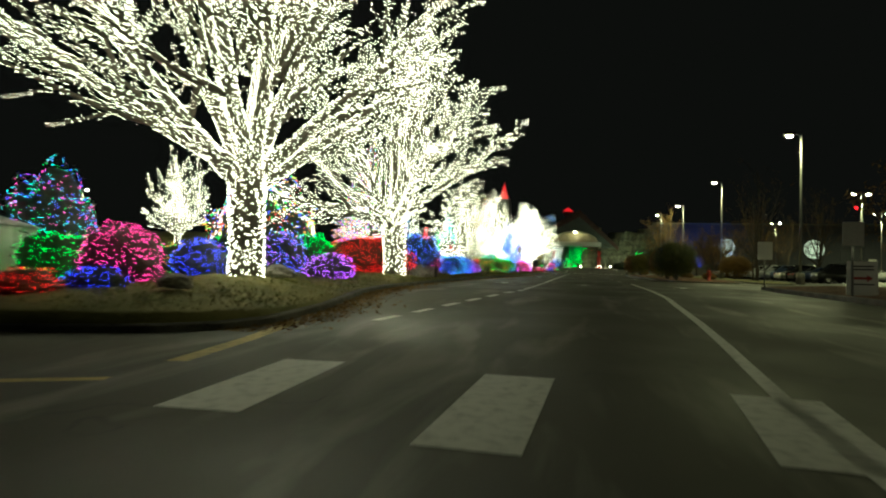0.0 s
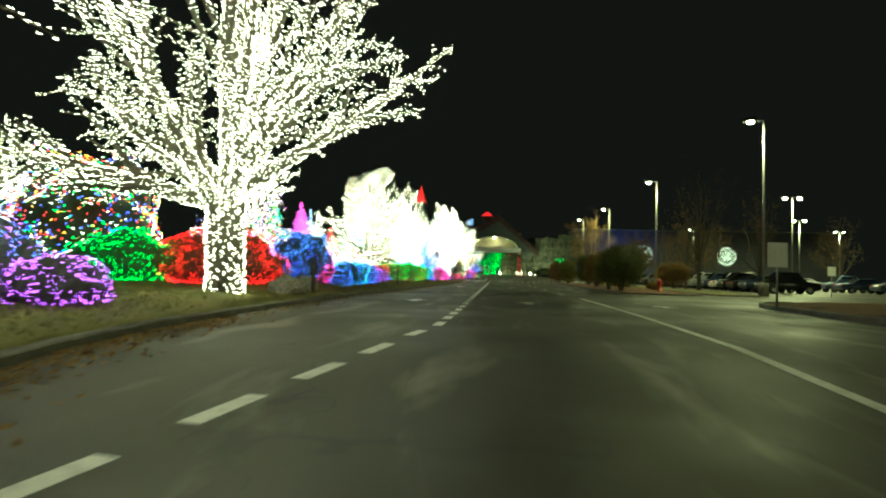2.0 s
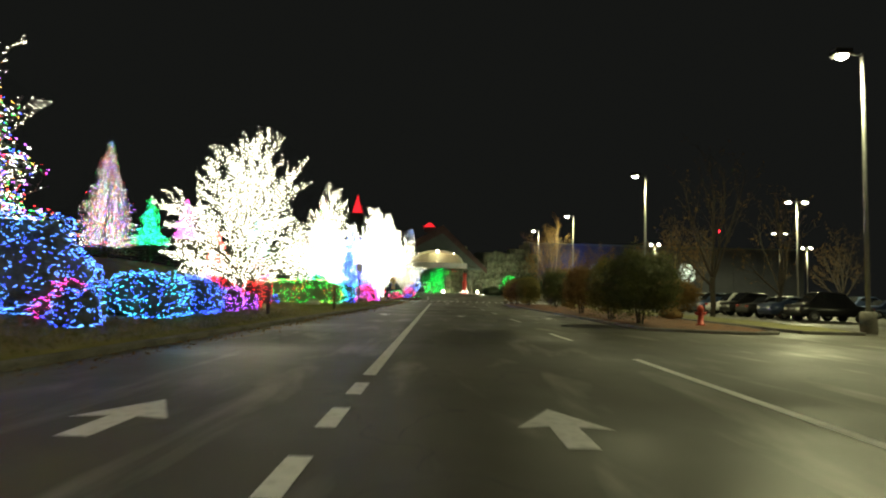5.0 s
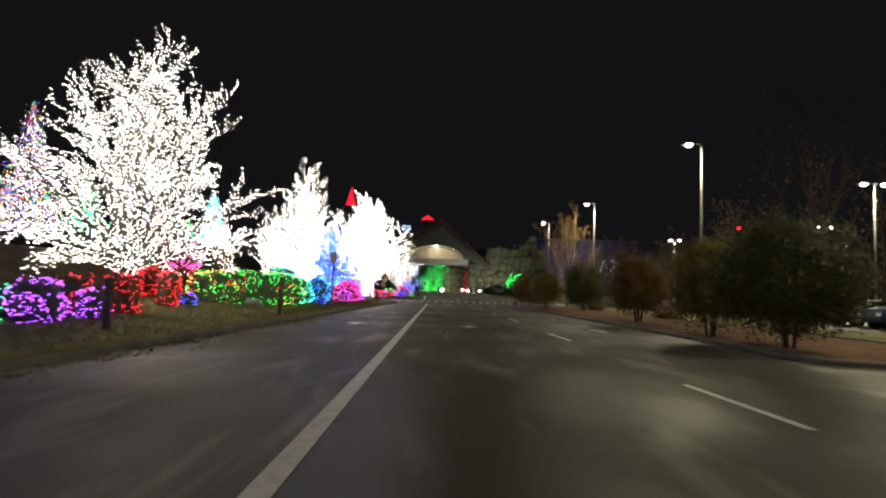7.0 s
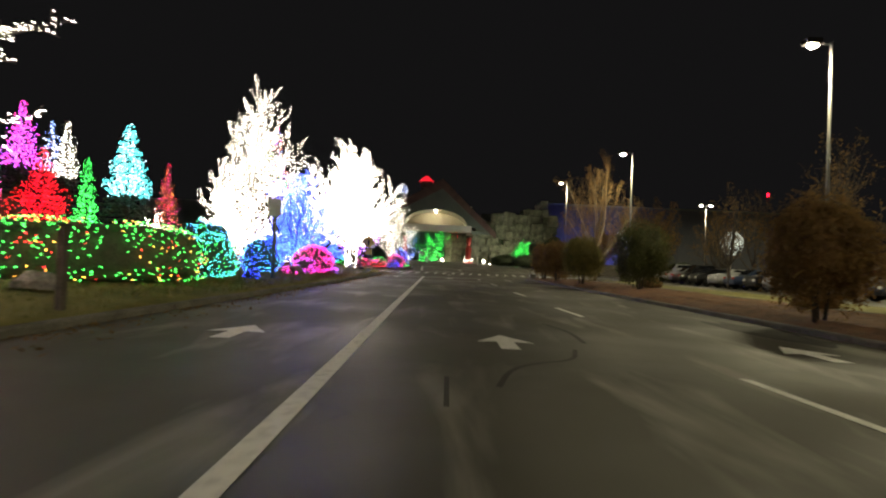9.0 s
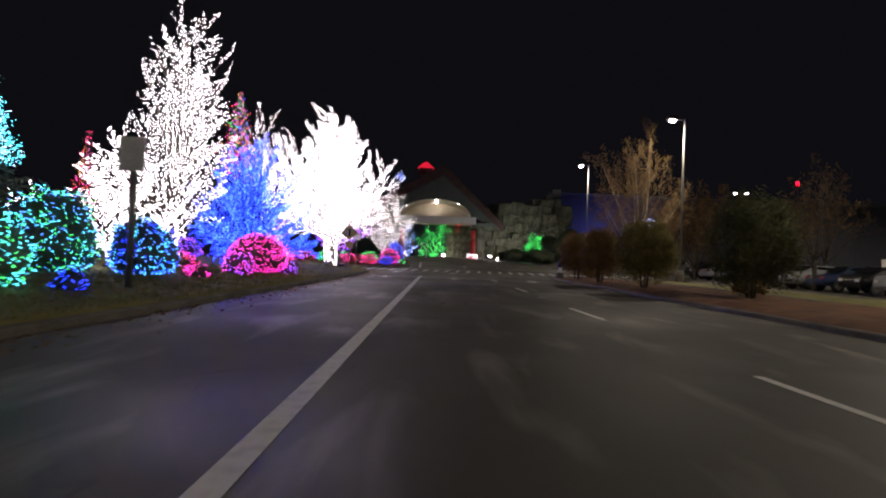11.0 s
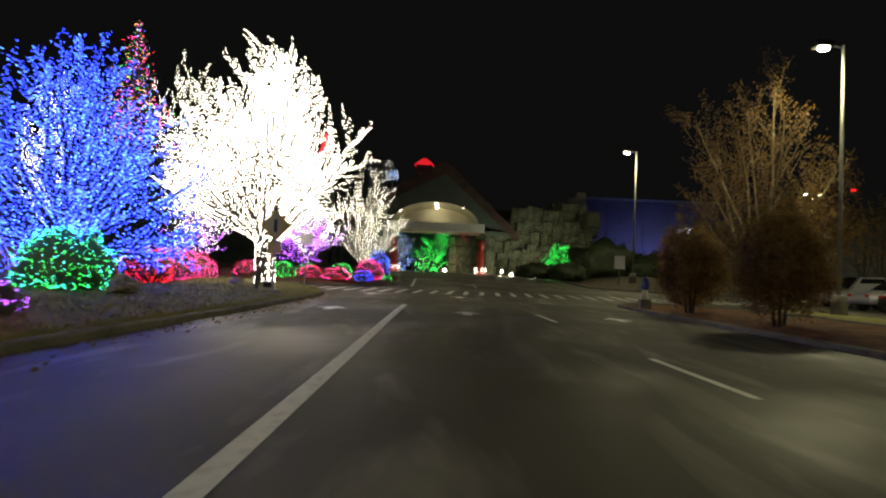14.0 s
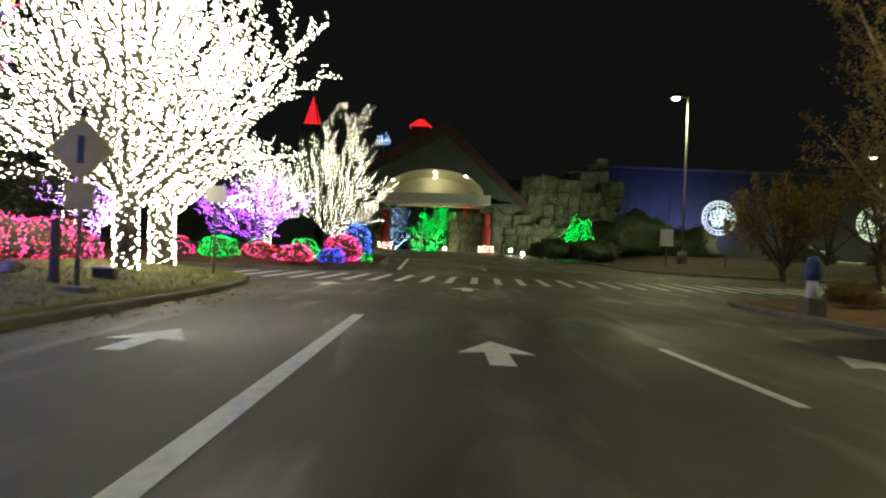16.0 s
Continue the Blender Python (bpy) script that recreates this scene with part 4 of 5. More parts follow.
C(-18.8, 73.1, lawn_z(-18.8, 73.1), 4.2, 6.8, ["teal", "teal", "teal", "cool"], 0.040, 0.085, "tiered fir under turquoise lights", from_z=2.9, tiers=24)
C(-22.1, 85.0, lawn_z(-22.1, 85), 2.4, 5.8, ["amber", "red", "magenta"], 0.028, 0.26, "slim fir with amber and red lights")
C(-17.3, 95.2, 0.75, 6.6, 11.9, ["red", "amber", "green", "blue", "magenta"], 0.042, 0.32, "tall fir with mixed coloured lights", from_z=5.6)


def boulder(x, y, w, h, seed):
    bm = bmesh.new()
    bmesh.ops.create_icosphere(bm, subdivisions=3, radius=1)
    for v in bm.verts:
        k = 1 + 0.35 * noise.noise(v.co * 1.3 + Vector((seed, 0, 0))) + 0.1 * noise.noise(v.co * 4 + Vector((seed, 3, 0)))
        v.co = Vector((v.co.x * w / 2 * k, v.co.y * w * 0.35 * k, max(-0.4, v.co.z) * h * 0.7 * k))
    ob = part("boulder", bm, ROCK, None)
    ob.matrix_basis = pose(x, y, lawn_z(x, y) + 0.12, 0, 0, seed * 40)
    tagged(ob, "weathered grey-brown garden boulder in the grass", "rock", "garden boulders")


for i, (x, y, w, h) in enumerate([(-8.75, 22.6, 1.15, 0.5), (-9.15, 25.4, 1.1, 0.55), (-8.7, 6.0, 0.8, 0.25), (-9.0, 10.2, 0.9, 0.3), (-9.3, 52.0, 0.7, 0.3), (-8.9, 68.0, 0.8, 0.3), (-9.4, 80.0, 0.9, 0.35), (-9.0, 86.0, 0.5, 0.2)]):
    boulder(x, y, w, h, i + 1.0)


# ---- street lamps ----
def street_lamp(x, y, z, height, heads, label, group="car park lamps", power=900):
    ob = root("street_lamp", x, y, z, 0, label, "street lamp", group)
    bm = bmesh.new()
    tube(bm, [Vector((0, 0, -0.1)), Vector((0, 0, 0.65)), Vector((0, 0, 0.7))], [0.28, 0.27, 0.22], 16)
    part("base", bm, CONCRETE, ob)
    bm = bmesh.new()
    tube(bm, [Vector((0, 0, 0.7)), Vector((0, 0, height * 0.5)), Vector((0, 0, height))], [0.078, 0.066, 0.05], 12)
    part("pole", bm, GALV, ob)
    for side in heads:
        bm = bmesh.new()
        tube(bm, [Vector((0, 0, height - 0.12)), Vector((side * 0.45, 0, height - 0.02))], [0.035, 0.03], 8)
        part("arm", bm, GALV, ob)
        bm = bmesh.new()
        box(bm, side * 0.45 - 0.05, -0.2, height - 0.09, side * 1.05, 0.2, height + 0.07, 0.04)
        if side < 0:
            bmesh.ops.recalc_face_normals(bm, faces=bm.faces)
        head = part("lamp_head", bm, DARKMETAL, ob)
        bm = bmesh.new()
        tube(bm, [Vector((side * 0.75, 0, height - 0.08)), Vector((side * 0.75, 0, height - 0.13)), Vector((side * 0.75, 0, height - 0.19)), Vector((side * 0.75, 0, height - 0.24)), Vector((side * 0.75, 0, height - 0.26))], [0.19, 0.20, 0.18, 0.11, 0.03], 16)
        part("lens", bm, LENS, head, "glowing lens")
        la = bpy.data.lights.new("lamp_light", "AREA")
        la.shape, la.size, la.energy, la.color = "DISK", 0.35, power, (1.0, 0.95, 0.60)
        lo = new("lamp_light", la)
        lo.parent = head
        lo.location = (side * 0.75, 0, height - 0.30)
    return ob


for x, y, zz in ((12.55, 42.3, 0.15), (12.4, 65.5, 0.15), (12.3, 89.6, 0.15), (12.25, 113.8, road_z(114) + 0.55)):
    street_lamp(x, y, zz, 10.2, (-1,), "tall steel lamp post with one bright head", "drive lamps", 560 if y < 50 else 480)
for x, y in ((29.0, 74.4), (42.0, 100.3), (63, 129), (36, 130), (88, 188), (60, 76), (27, 20)):
    street_lamp(x, y, road_z(y), 10.2, (-1, 1), "tall steel lamp post with two bright heads", "car park lamps", 900)
street_lamp(-68, 66, 0.0, 10.0, (1,), "distant lamp post with one head", "far lamps", 700)


# ---- signs and street furniture ----
def post(ob, x, y, z0, z1, r=0.03, material=None, name="post"):
    bm = bmesh.new()
    tube(bm, [Vector((x, y, z0)), Vector((x, y, z1))], [r, r], 10)
    return part(name, bm, material or GALV, ob)


def plate(ob, name, x0, z0, x1, z1, y0, y1, material, label="", bevel=0.006):
    bm = bmesh.new()
    box(bm, x0, y0, z0, x1, y1, z1, bevel)
    return part(name, bm, material, ob, label)


def diamond_sign(x, y):
    z = lawn_z(x, y)
    ob = root("warning_sign", x, y, z, 4, "yellow diamond crossing sign over a small plate on a post", "road sign")
    bm = bmesh.new()
    box(bm, -0.2, -0.2, -0.1, 0.2, 0.2, 0.05, 0.03)
    part("footing", bm, CONCRETE, ob)
    post(ob, 0, 0, 0, 2.55, 0.035)
    bm = bmesh.new()
    box(bm, -0.33, -0.05, -0.33, 0.33, -0.035, 0.33, 0.03)
    d = part("diamond_plate", bm, SIGNFACE, ob, "yellow diamond plate")
    d.matrix_basis = pose(0, 0, 2.02, 0, 45, 0)
    bm = bmesh.new()
    box(bm, -0.05, -0.056, -0.2, 0.05, -0.051, 0.2)
    b = part("symbol", bm, BLACKPAINT, d, "dark upright symbol")
    b.matrix_basis = pose(0, 0, 0, 0, -45, 0)
    plate(ob, "lower_plate", -0.21, 1.16, 0.21, 1.54, -0.05, -0.036, SIGNFACE, "small yellow plate")
    bm = bmesh.new()
    tube(bm, [Vector((0, 0, 2.5)), Vector((0, 0, 2.62)), Vector((0, 0, 2.66))], [0.05, 0.045, 0.02], 10)
    part("beacon", bm, DARKMETAL, ob)


diamond_sign(-7.75, 85.6)


def panel_sign(x, y, z, w, h, top, label, face, turn=0.0, legs=(0.0,), bars=0, thick=0.03):
    ob = root("sign", x, y, z, turn, label, "sign")
    for lx in legs:
        post(ob, lx, thick, -0.1, top - 0.02, thick, GALV)
    p = plate(ob, "panel", -w / 2, top - h, w / 2, top, -0.02, 0.0, face, bevel=0.008)
    for k in range(bars):
        zz = top - h * (k + 1) / (bars + 1)
        plate(p, "text_bar", -w * 0.36, zz - h * 0.05, w * 0.36, zz + h * 0.05, -0.026, -0.021, BLACKPAINT, bevel=0)
    return ob


panel_sign(5.65, 24.9, road_z(24.9) + 0.2, 0.58, 0.75, 1.88, "pale blank sign panel on a single post", WHITEPANEL)
panel_sign(5.55, 16.1, 0.1, 0.55, 0.68, 2.15, "pale sign panel on a single post", WHITEPANEL)
panel_sign(-8.25, 92.2, lawn_z(-8.25, 92.2), 0.52, 0.42, 2.2, "grey back of a road sign on a post", SIGNBACK)
panel_sign(-8.45, 63.0, lawn_z(-8.45, 63.0), 0.46, 0.62, 2.75, "small pale sign panel on a thick grey post", SIGNBACK, thick=0.065)
panel_sign(10.9, 112.8, road_z(113) + 0.35, 0.8, 1.0, 2.2, "white panel sign on a short post", WHITEPANEL)
panel_sign(13.6, 111.0, road_z(111) + 0.4, 0.42, 0.8, 2.8, "grey back of a sign on a post", SIGNBACK)
panel_sign(19.0, 47.5, road_z(47), 0.5, 0.6, 2.0, "white panel sign at the car park", WHITEPANEL)
panel_sign(24.0, 88.0, road_z(88), 0.5, 0.6, 2.0, "white panel sign at the car park", WHITEPANEL)


def sandwich_board(x, y):
    ob = root("sandwich_board", x, y, road_z(y) + 0.16, -14, "white folding board with a red arrow", "sign")
    for s in (1, -1):
        bm = bmesh.new()
        box(bm, -0.38, -0.012, 0.0, 0.38, 0.012, 1.02, 0.008)
        b = part("board", bm, WHITEPANEL, ob)
        b.matrix_basis = pose(0, s * -0.2, 0, -s * 10, 0, 0)
        if s == 1:
            bm = bmesh.new()
            box(bm, -0.22, -0.02, 0.47, 0.1, -0.014, 0.54)
            part("arrow_shaft", bm, REDCOAT, b, "red arrow shaft")
            bm = bmesh.new()
            vs = [bm.verts.new(p) for p in ((0.1, -0.017, 0.4), (0.26, -0.017, 0.505), (0.1, -0.017, 0.61))]
            bm.faces.new(vs)
            part("arrow_head", bm, REDCOAT, b, "red arrow head")
            for zz in (0.75, 0.85, 0.3):
                bm = bmesh.new()
                box(bm, -0.28, -0.02, zz, 0.28, -0.014, zz + 0.04)
                part("text_bar", bm, BLACKPAINT, b)


sandwich_board(6.3, 17.4)


def dark_post(x, y, h):
    ob = root("bollard_post", x, y, lawn_z(x, y) - 0.05, 0, "dark weathered square wooden post by the kerb", "post")
    bm = bmesh.new()
    box(bm, -0.055, -0.055, -0.1, 0.055, 0.055, h, 0.012)
    part("shaft", bm, WOODPOST, ob)
    bm = bmesh.new()
    box(bm, -0.07, -0.07, h, 0.07, 0.07, h + 0.04, 0.012)
    part("cap", bm, WOODPOST, ob)


dark_post(-7.95, 50.4, 1.2)
dark_post(-8.4, 86.1, 0.95)
dark_post(-8.5, 24.3, 0.95)
dark_post(-8.6, 41.2, 0.9)


def pedestal(x, y):
    ob = root("call_pedestal", x, y, road_z(y) + 0.14, 0, "pedestal with a blue cover on a pale concrete foot", "pedestal")
    bm = bmesh.new()
    box(bm, -0.19, -0.19, -0.05, 0.19, 0.19, 0.3, 0.04)
    part("foot", bm, CONCRETE, ob)
    bm = bmesh.new()
    tube(bm, [Vector((0, 0, 0.3)), Vector((0, 0, 0.68))], [0.12, 0.09], 12)
    part("stem", bm, WHITEPANEL, ob)
    bm = bmesh.new()
    tube(bm, [Vector((0, 0, 0.62)), Vector((0, 0, 0.7)), Vector((0.02, 0, 0.95)), Vector((0, 0, 1.08))], [0.10, 0.155, 0.145, 0.06], 14)
    for v in bm.verts:
        v.co += Vector((1, 1, 0)) * 0.02 * noise.noise(v.co * 9)
    part("cover", bm, BLUEBAG, ob, "creased blue plastic cover")


pedestal(4.58, 88.3)


def hydrant(x, y):
    ob = root("hydrant", x, y, road_z(y) + 0.16, 0, "red fire hydrant in the mulch", "hydrant")
    bm = bmesh.new()
    tube(bm, [Vector((0, 0, z)) for z in (0, 0.05, 0.06, 0.55, 0.6, 0.7, 0.76)], [0.17, 0.17, 0.11, 0.11, 0.14, 0.1, 0.03], 14)
    part("barrel", bm, HYDRANT, ob)
    for a in (0, 180, 270):
        bm = bmesh.new()
        w = Vector((math.cos(radians(a)), math.sin(radians(a)), 0))
        tube(bm, [Vector((0, 0, 0.45)) + w * 0.08, Vector((0, 0, 0.45)) + w * 0.2], [0.055, 0.06], 10)
        part("outlet_cap", bm, HYDRANT, ob)


hydrant(7.0, 43.4)


# ---- unlit planting on the car park side ----
for i, (x, y, w, h, leaf, what) in enumerate([
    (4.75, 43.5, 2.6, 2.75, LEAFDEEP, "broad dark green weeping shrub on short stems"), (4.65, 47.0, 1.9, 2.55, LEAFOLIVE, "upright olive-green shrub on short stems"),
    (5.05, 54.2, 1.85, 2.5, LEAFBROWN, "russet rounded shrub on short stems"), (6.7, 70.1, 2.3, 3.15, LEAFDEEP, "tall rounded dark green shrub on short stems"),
    (5.2, 75.2, 2.0, 2.6, LEAFOLIVE, "olive weeping shrub on short stems"), (4.8, 80.2, 1.7, 2.5, LEAFBROWN, "rounded russet shrub on short stems"),
    (4.9, 85.2, 1.8, 2.5, LEAFBROWN, "brownish weeping shrub on short stems"), (12.5, 60.0, 2.6, 2.2, LEAFBROWN, "russet shrub on the verge")]):
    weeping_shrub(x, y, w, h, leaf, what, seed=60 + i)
for i, (x, y, w, h) in enumerate([(13.4, 127, 6.6, 3.8), (17.5, 126, 5.0, 3.0), (8.9, 122, 3.4, 1.5), (6.2, 123.5, 3.4, 1.4), (22, 118, 4, 1.6), (27, 116, 3.5, 1.4)]):
    rng = np.random.default_rng(80 + i)
    ob = root("shrub", x, y, road_z(y) + 0.25, 0, "dark unlit evergreen shrub mass near the rock wall", "shrub", "dark shrubs")
    shrub_body(ob, rng, w, w * 0.8, h, 1.2, 0.5, LEAFDARK, 1800, 0.13)
for i, (x, y, w, h) in enumerate([(25, 112.5, 1.4, 0.9), (29, 113, 1.6, 1.0), (33, 113.5, 1.5, 0.9), (8.2, 49.5, 1.0, 0.5), (8.4, 73.5, 1.1, 0.5), (8, 59, 1.2, 0.45), (7.2, 91, 1.2, 0.5)]):
    rng = np.random.default_rng(90 + i)
    ob = root("shrub", x, y, road_z(y) + 0.2, 0, "low dry russet shrub in the mulch", "shrub", "low shrubs")
    shrub_body(ob, rng, w, w, h, 1.0, 0.5, LEAFBROWN, 700, 0.06)

bare_tree(10.2, 91.6, 0.2, 31, 9.9, 4.4, 1.6, 0.15, BARKPALE, LEAFBROWN, 9000, "bare broad tree with a few dry brown leaves", twig=TWIG, kids=(0, 10, 7, 4), limbs=10, leaf_size=0.055, lean=(10, 66))
for i, (x, y, h, sp) in enumerate([(17.0, 71.5, 8.0, 3.2), (18.5, 86.0, 7.2, 3.0), (16.5, 103.0, 8.2, 3.4), (25.5, 96.0, 8.5, 3.4), (28.0, 109.0, 7.8, 3.2), (33.0, 118.0, 8.0, 3.6), (20.0, 112.0, 7.0, 3.2), (38.0, 82.0, 9.0, 3.6)]):
    bare_tree(x, y, 0.05, 50 + i, h, sp, 1.8, 0.13, BARK, LEAFBROWN, 1300, "dark leafless tree with a few brown leaves in the car park", limbs=7)
for i, (x, y, h) in enumerate([(17.8, 100.5, 7.6), (19.6, 104.5, 7.0), (14.6, 107.0, 5.4)]):
    bare_tree(x, y, 0.1, 150 + i, h, 3.5, 1.0, 0.14, BARK, LEAFBROWN, 5200, "dense dark bare tree with dry brown leaves in the car park", limbs=11, kids=(0, 9, 7, 4), leaf_size=0.09)
bare_tree(13.8, 57.5, 0.2, 32, 11.0, 3.4, 2.4, 0.16, BARK, LEAFBROWN, 500, "tall thin leafless tree beside the drive")
bare_tree(15.5, 27.0, 0.2, 33, 7.5, 3.4, 1.5, 0.14, BARK, LEAFBROWN, 1800, "leafless tree with a few brown leaves")
bare_tree(9.6, 20.5, 0.2, 34, 6.0, 2.6, 1.2, 0.10, BARK, LEAFBROWN, 1500, "small leafless tree with russet leaves")
bare_tree(20.5, 62.0, 0.1, 35, 9.0, 3.6, 2.0, 0.15, BARK, LEAFBROWN, 600, "tall leafless tree in the car park")
bare_tree(24.0, 83.0, 0.1, 36, 8.5, 3.4, 2.0, 0.14, BARK, LEAFBROWN, 900, "leafless tree in the car park")


def fallen_leaves(count, seed):
    """Dry leaves blown into the gutter along the lawn."""
    rng = np.random.default_rng(seed)
    y = np.concatenate([rng.uniform(4.5, 16, count // 2), rng.uniform(16, 94, count - count // 2)])
    off = np.abs(rng.normal(0, 0.38, count)) + 0.04
    P = [(kerb_x(b) + o, b, road_z(b) + 0.012) for b, o in zip(y, off)]
    N = rng.normal(0, 0.25, (count, 3)) + np.array([0, 0, 1.0])
    ob = leaves("fallen_leaves", P, N / np.linalg.norm(N, axis=1)[:, None], 0.045, LEAFBROWN, None, rng)
    tagged(ob, "dry brown leaves blown into the gutter", "leaves", kind="stuff")


fallen_leaves(5200, 7)


# ---- parked cars ----
def car(x, y, turn, paint, label, tall=1.0):
    ob = root("car", x, y, road_z(y), turn, label, "car", "parked cars")
    prof = [(-2.2, 0.35), (-2.25, 0.62), (-2.12, 0.88), (-1.2, 1.0), (-0.55, 1.44 * tall), (0.75, 1.47 * tall), (1.55, 1.05), (2.15, 0.98), (2.22, 0.6), (2.15, 0.33)]
    bm = bmesh.new()
    cols = []
    for s, k in ((-0.88, 1.0), (-0.80, 1.0), (0.80, 1.0), (0.88, 1.0)):
        cols.append([bm.verts.new((px, s * (0.8 if pz > 1.1 else 1.0), pz if abs(s) < 0.85 else 0.35 + (pz - 0.35) * 0.93)) for px, pz in prof])
    for c0, c1 in zip(cols, cols[1:]):
        for i in range(len(prof) - 1):
            bm.faces.new((c0[i], c1[i], c1[i + 1], c0[i + 1]))
        bm.faces.new((c0[-1], c1[-1], c1[0], c0[0]))
    bm.faces.new(list(reversed(cols[0])))
    bm.faces.new(cols[-1])
    bmesh.ops.recalc_face_normals(bm, faces=bm.faces)
    bmesh.ops.bevel(bm, geom=[e for e in bm.edges if e.calc_face_angle(0) > 0.5], offset=0.04, segments=2, affect="EDGES")
    for f in bm.faces:
        f.smooth = True
    part("body", bm, paint, ob)
    for s in (-1, 1):
        bm = bmesh.new()
        vs = [bm.verts.new((px, s * 0.73, pz)) for px, pz in ((-0.95, 1.04), (-0.5, 1.37 * tall), (0.68, 1.4 * tall), (1.3, 1.08))]
        bm.faces.new(vs)
        r = bmesh.ops.extrude_face_region(bm, geom=bm.faces[:])
        for v in r["geom"]:
            if isinstance(v, bmesh.types.BMVert):
                v.co.y += s * 0.035
        bmesh.ops.recalc_face_normals(bm, faces=bm.faces)
        part("side_window", bm, CARGLASS, ob, "dark side window")
        for px in (-1.38, 1.38):
            bm = bmesh.new()
            tube(bm, [Vector((0, -0.1, 0)), Vector((0, -0.09, 0)), Vector((0, 0.09, 0)), Vector((0, 0.1, 0))], [0.27, 0.32, 0.32, 0.27], 18)
            wheel = part("wheel", bm, RUBBER, ob)
            wheel.matrix_basis = pose(px, s * 0.82, 0.32)
            bm = bmesh.new()
            tube(bm, [Vector((0, s * 0.095, 0)), Vector((0, s * 0.112, 0))], [0.2, 0.17], 14)
            part("rim", bm, CHROME, wheel)
        bm = bmesh.new()
        box(bm, 2.12, s * 0.62 - 0.14, 0.66, 2.25, s * 0.62 + 0.14, 0.8, 0.02)
        part("headlight", bm, WHITEPANEL, ob, "clear headlight")
        bm = bmesh.new()
        box(bm, -2.26, s * 0.64 - 0.12, 0.72, -2.14, s * 0.64 + 0.12, 0.86, 0.02)
        part("tail_lamp", bm, REDCOAT, ob, "red tail lamp")
    bm = bmesh.new()
    vs = [bm.verts.new(p) for p in ((-1.15, -0.62, 1.05), (-1.15, 0.62, 1.05), (-0.6, 0.56, 1.41 * tall), (-0.6, -0.56, 1.41 * tall))]
    bm.faces.new(vs)
    for v in bm.verts:
        v.co += Vector((-0.03, 0, 0.03))
    part("rear_window", bm, CARGLASS, ob, "dark rear window")
    bm = bmesh.new()
    vs = [bm.verts.new(p) for p in ((1.5, 0.64, 1.1), (1.5, -0.64, 1.1), (0.82, -0.56, 1.43 * tall), (0.82, 0.56, 1.43 * tall))]
    bm.faces.new(vs)
    for v in bm.verts:
        v.co += Vector((0.03, 0, 0.02))
    part("windscreen", bm, CARGLASS, ob, "dark windscreen")
    return ob


CARGLASS = surface("car_glass", (0.01, 0.011, 0.012), (0.015, 0.016, 0.018), 0.08, 0, 1, 3, 0)
PAINTS = [surface("car_paint_" + n, a, b, 0.28, 0.2, 1, 3, 0) for n, a, b in (("black", (0.01, 0.01, 0.011), (0.016, 0.016, 0.018)), ("silver", (0.3, 0.31, 0.32), (0.36, 0.37, 0.38)), ("white", (0.55, 0.55, 0.54), (0.65, 0.65, 0.63)), ("blue", (0.03, 0.045, 0.09), (0.04, 0.06, 0.12)))]
NAMES = ["black saloon car", "silver hatchback car", "white car", "dark blue car"]
rng = np.random.default_rng(77)
for i, y in enumerate(np.arange(57, 104, 2.9)):
    k = int(rng.integers(0, 4))
    car(20.5 + rng.uniform(-0.3, 0.3), float(y), 180 if rng.uniform() < 0.4 else 0, PAINTS[k], NAMES[k] + " parked in the car park row", 1.0 + 0.2 * float(rng.uniform() < 0.4))
for i, (x, y) in enumerate([(33, 60), (33, 63), (33, 69), (33, 72), (33, 81), (33, 84), (36, 93), (36, 99), (30, 44), (30, 47), (30, 53)]):
    k = int(rng.integers(0, 4))
    car(x, float(y), 0, PAINTS[k], NAMES[k] + " parked farther off in the car park", 1.0 + 0.2 * (i % 2))


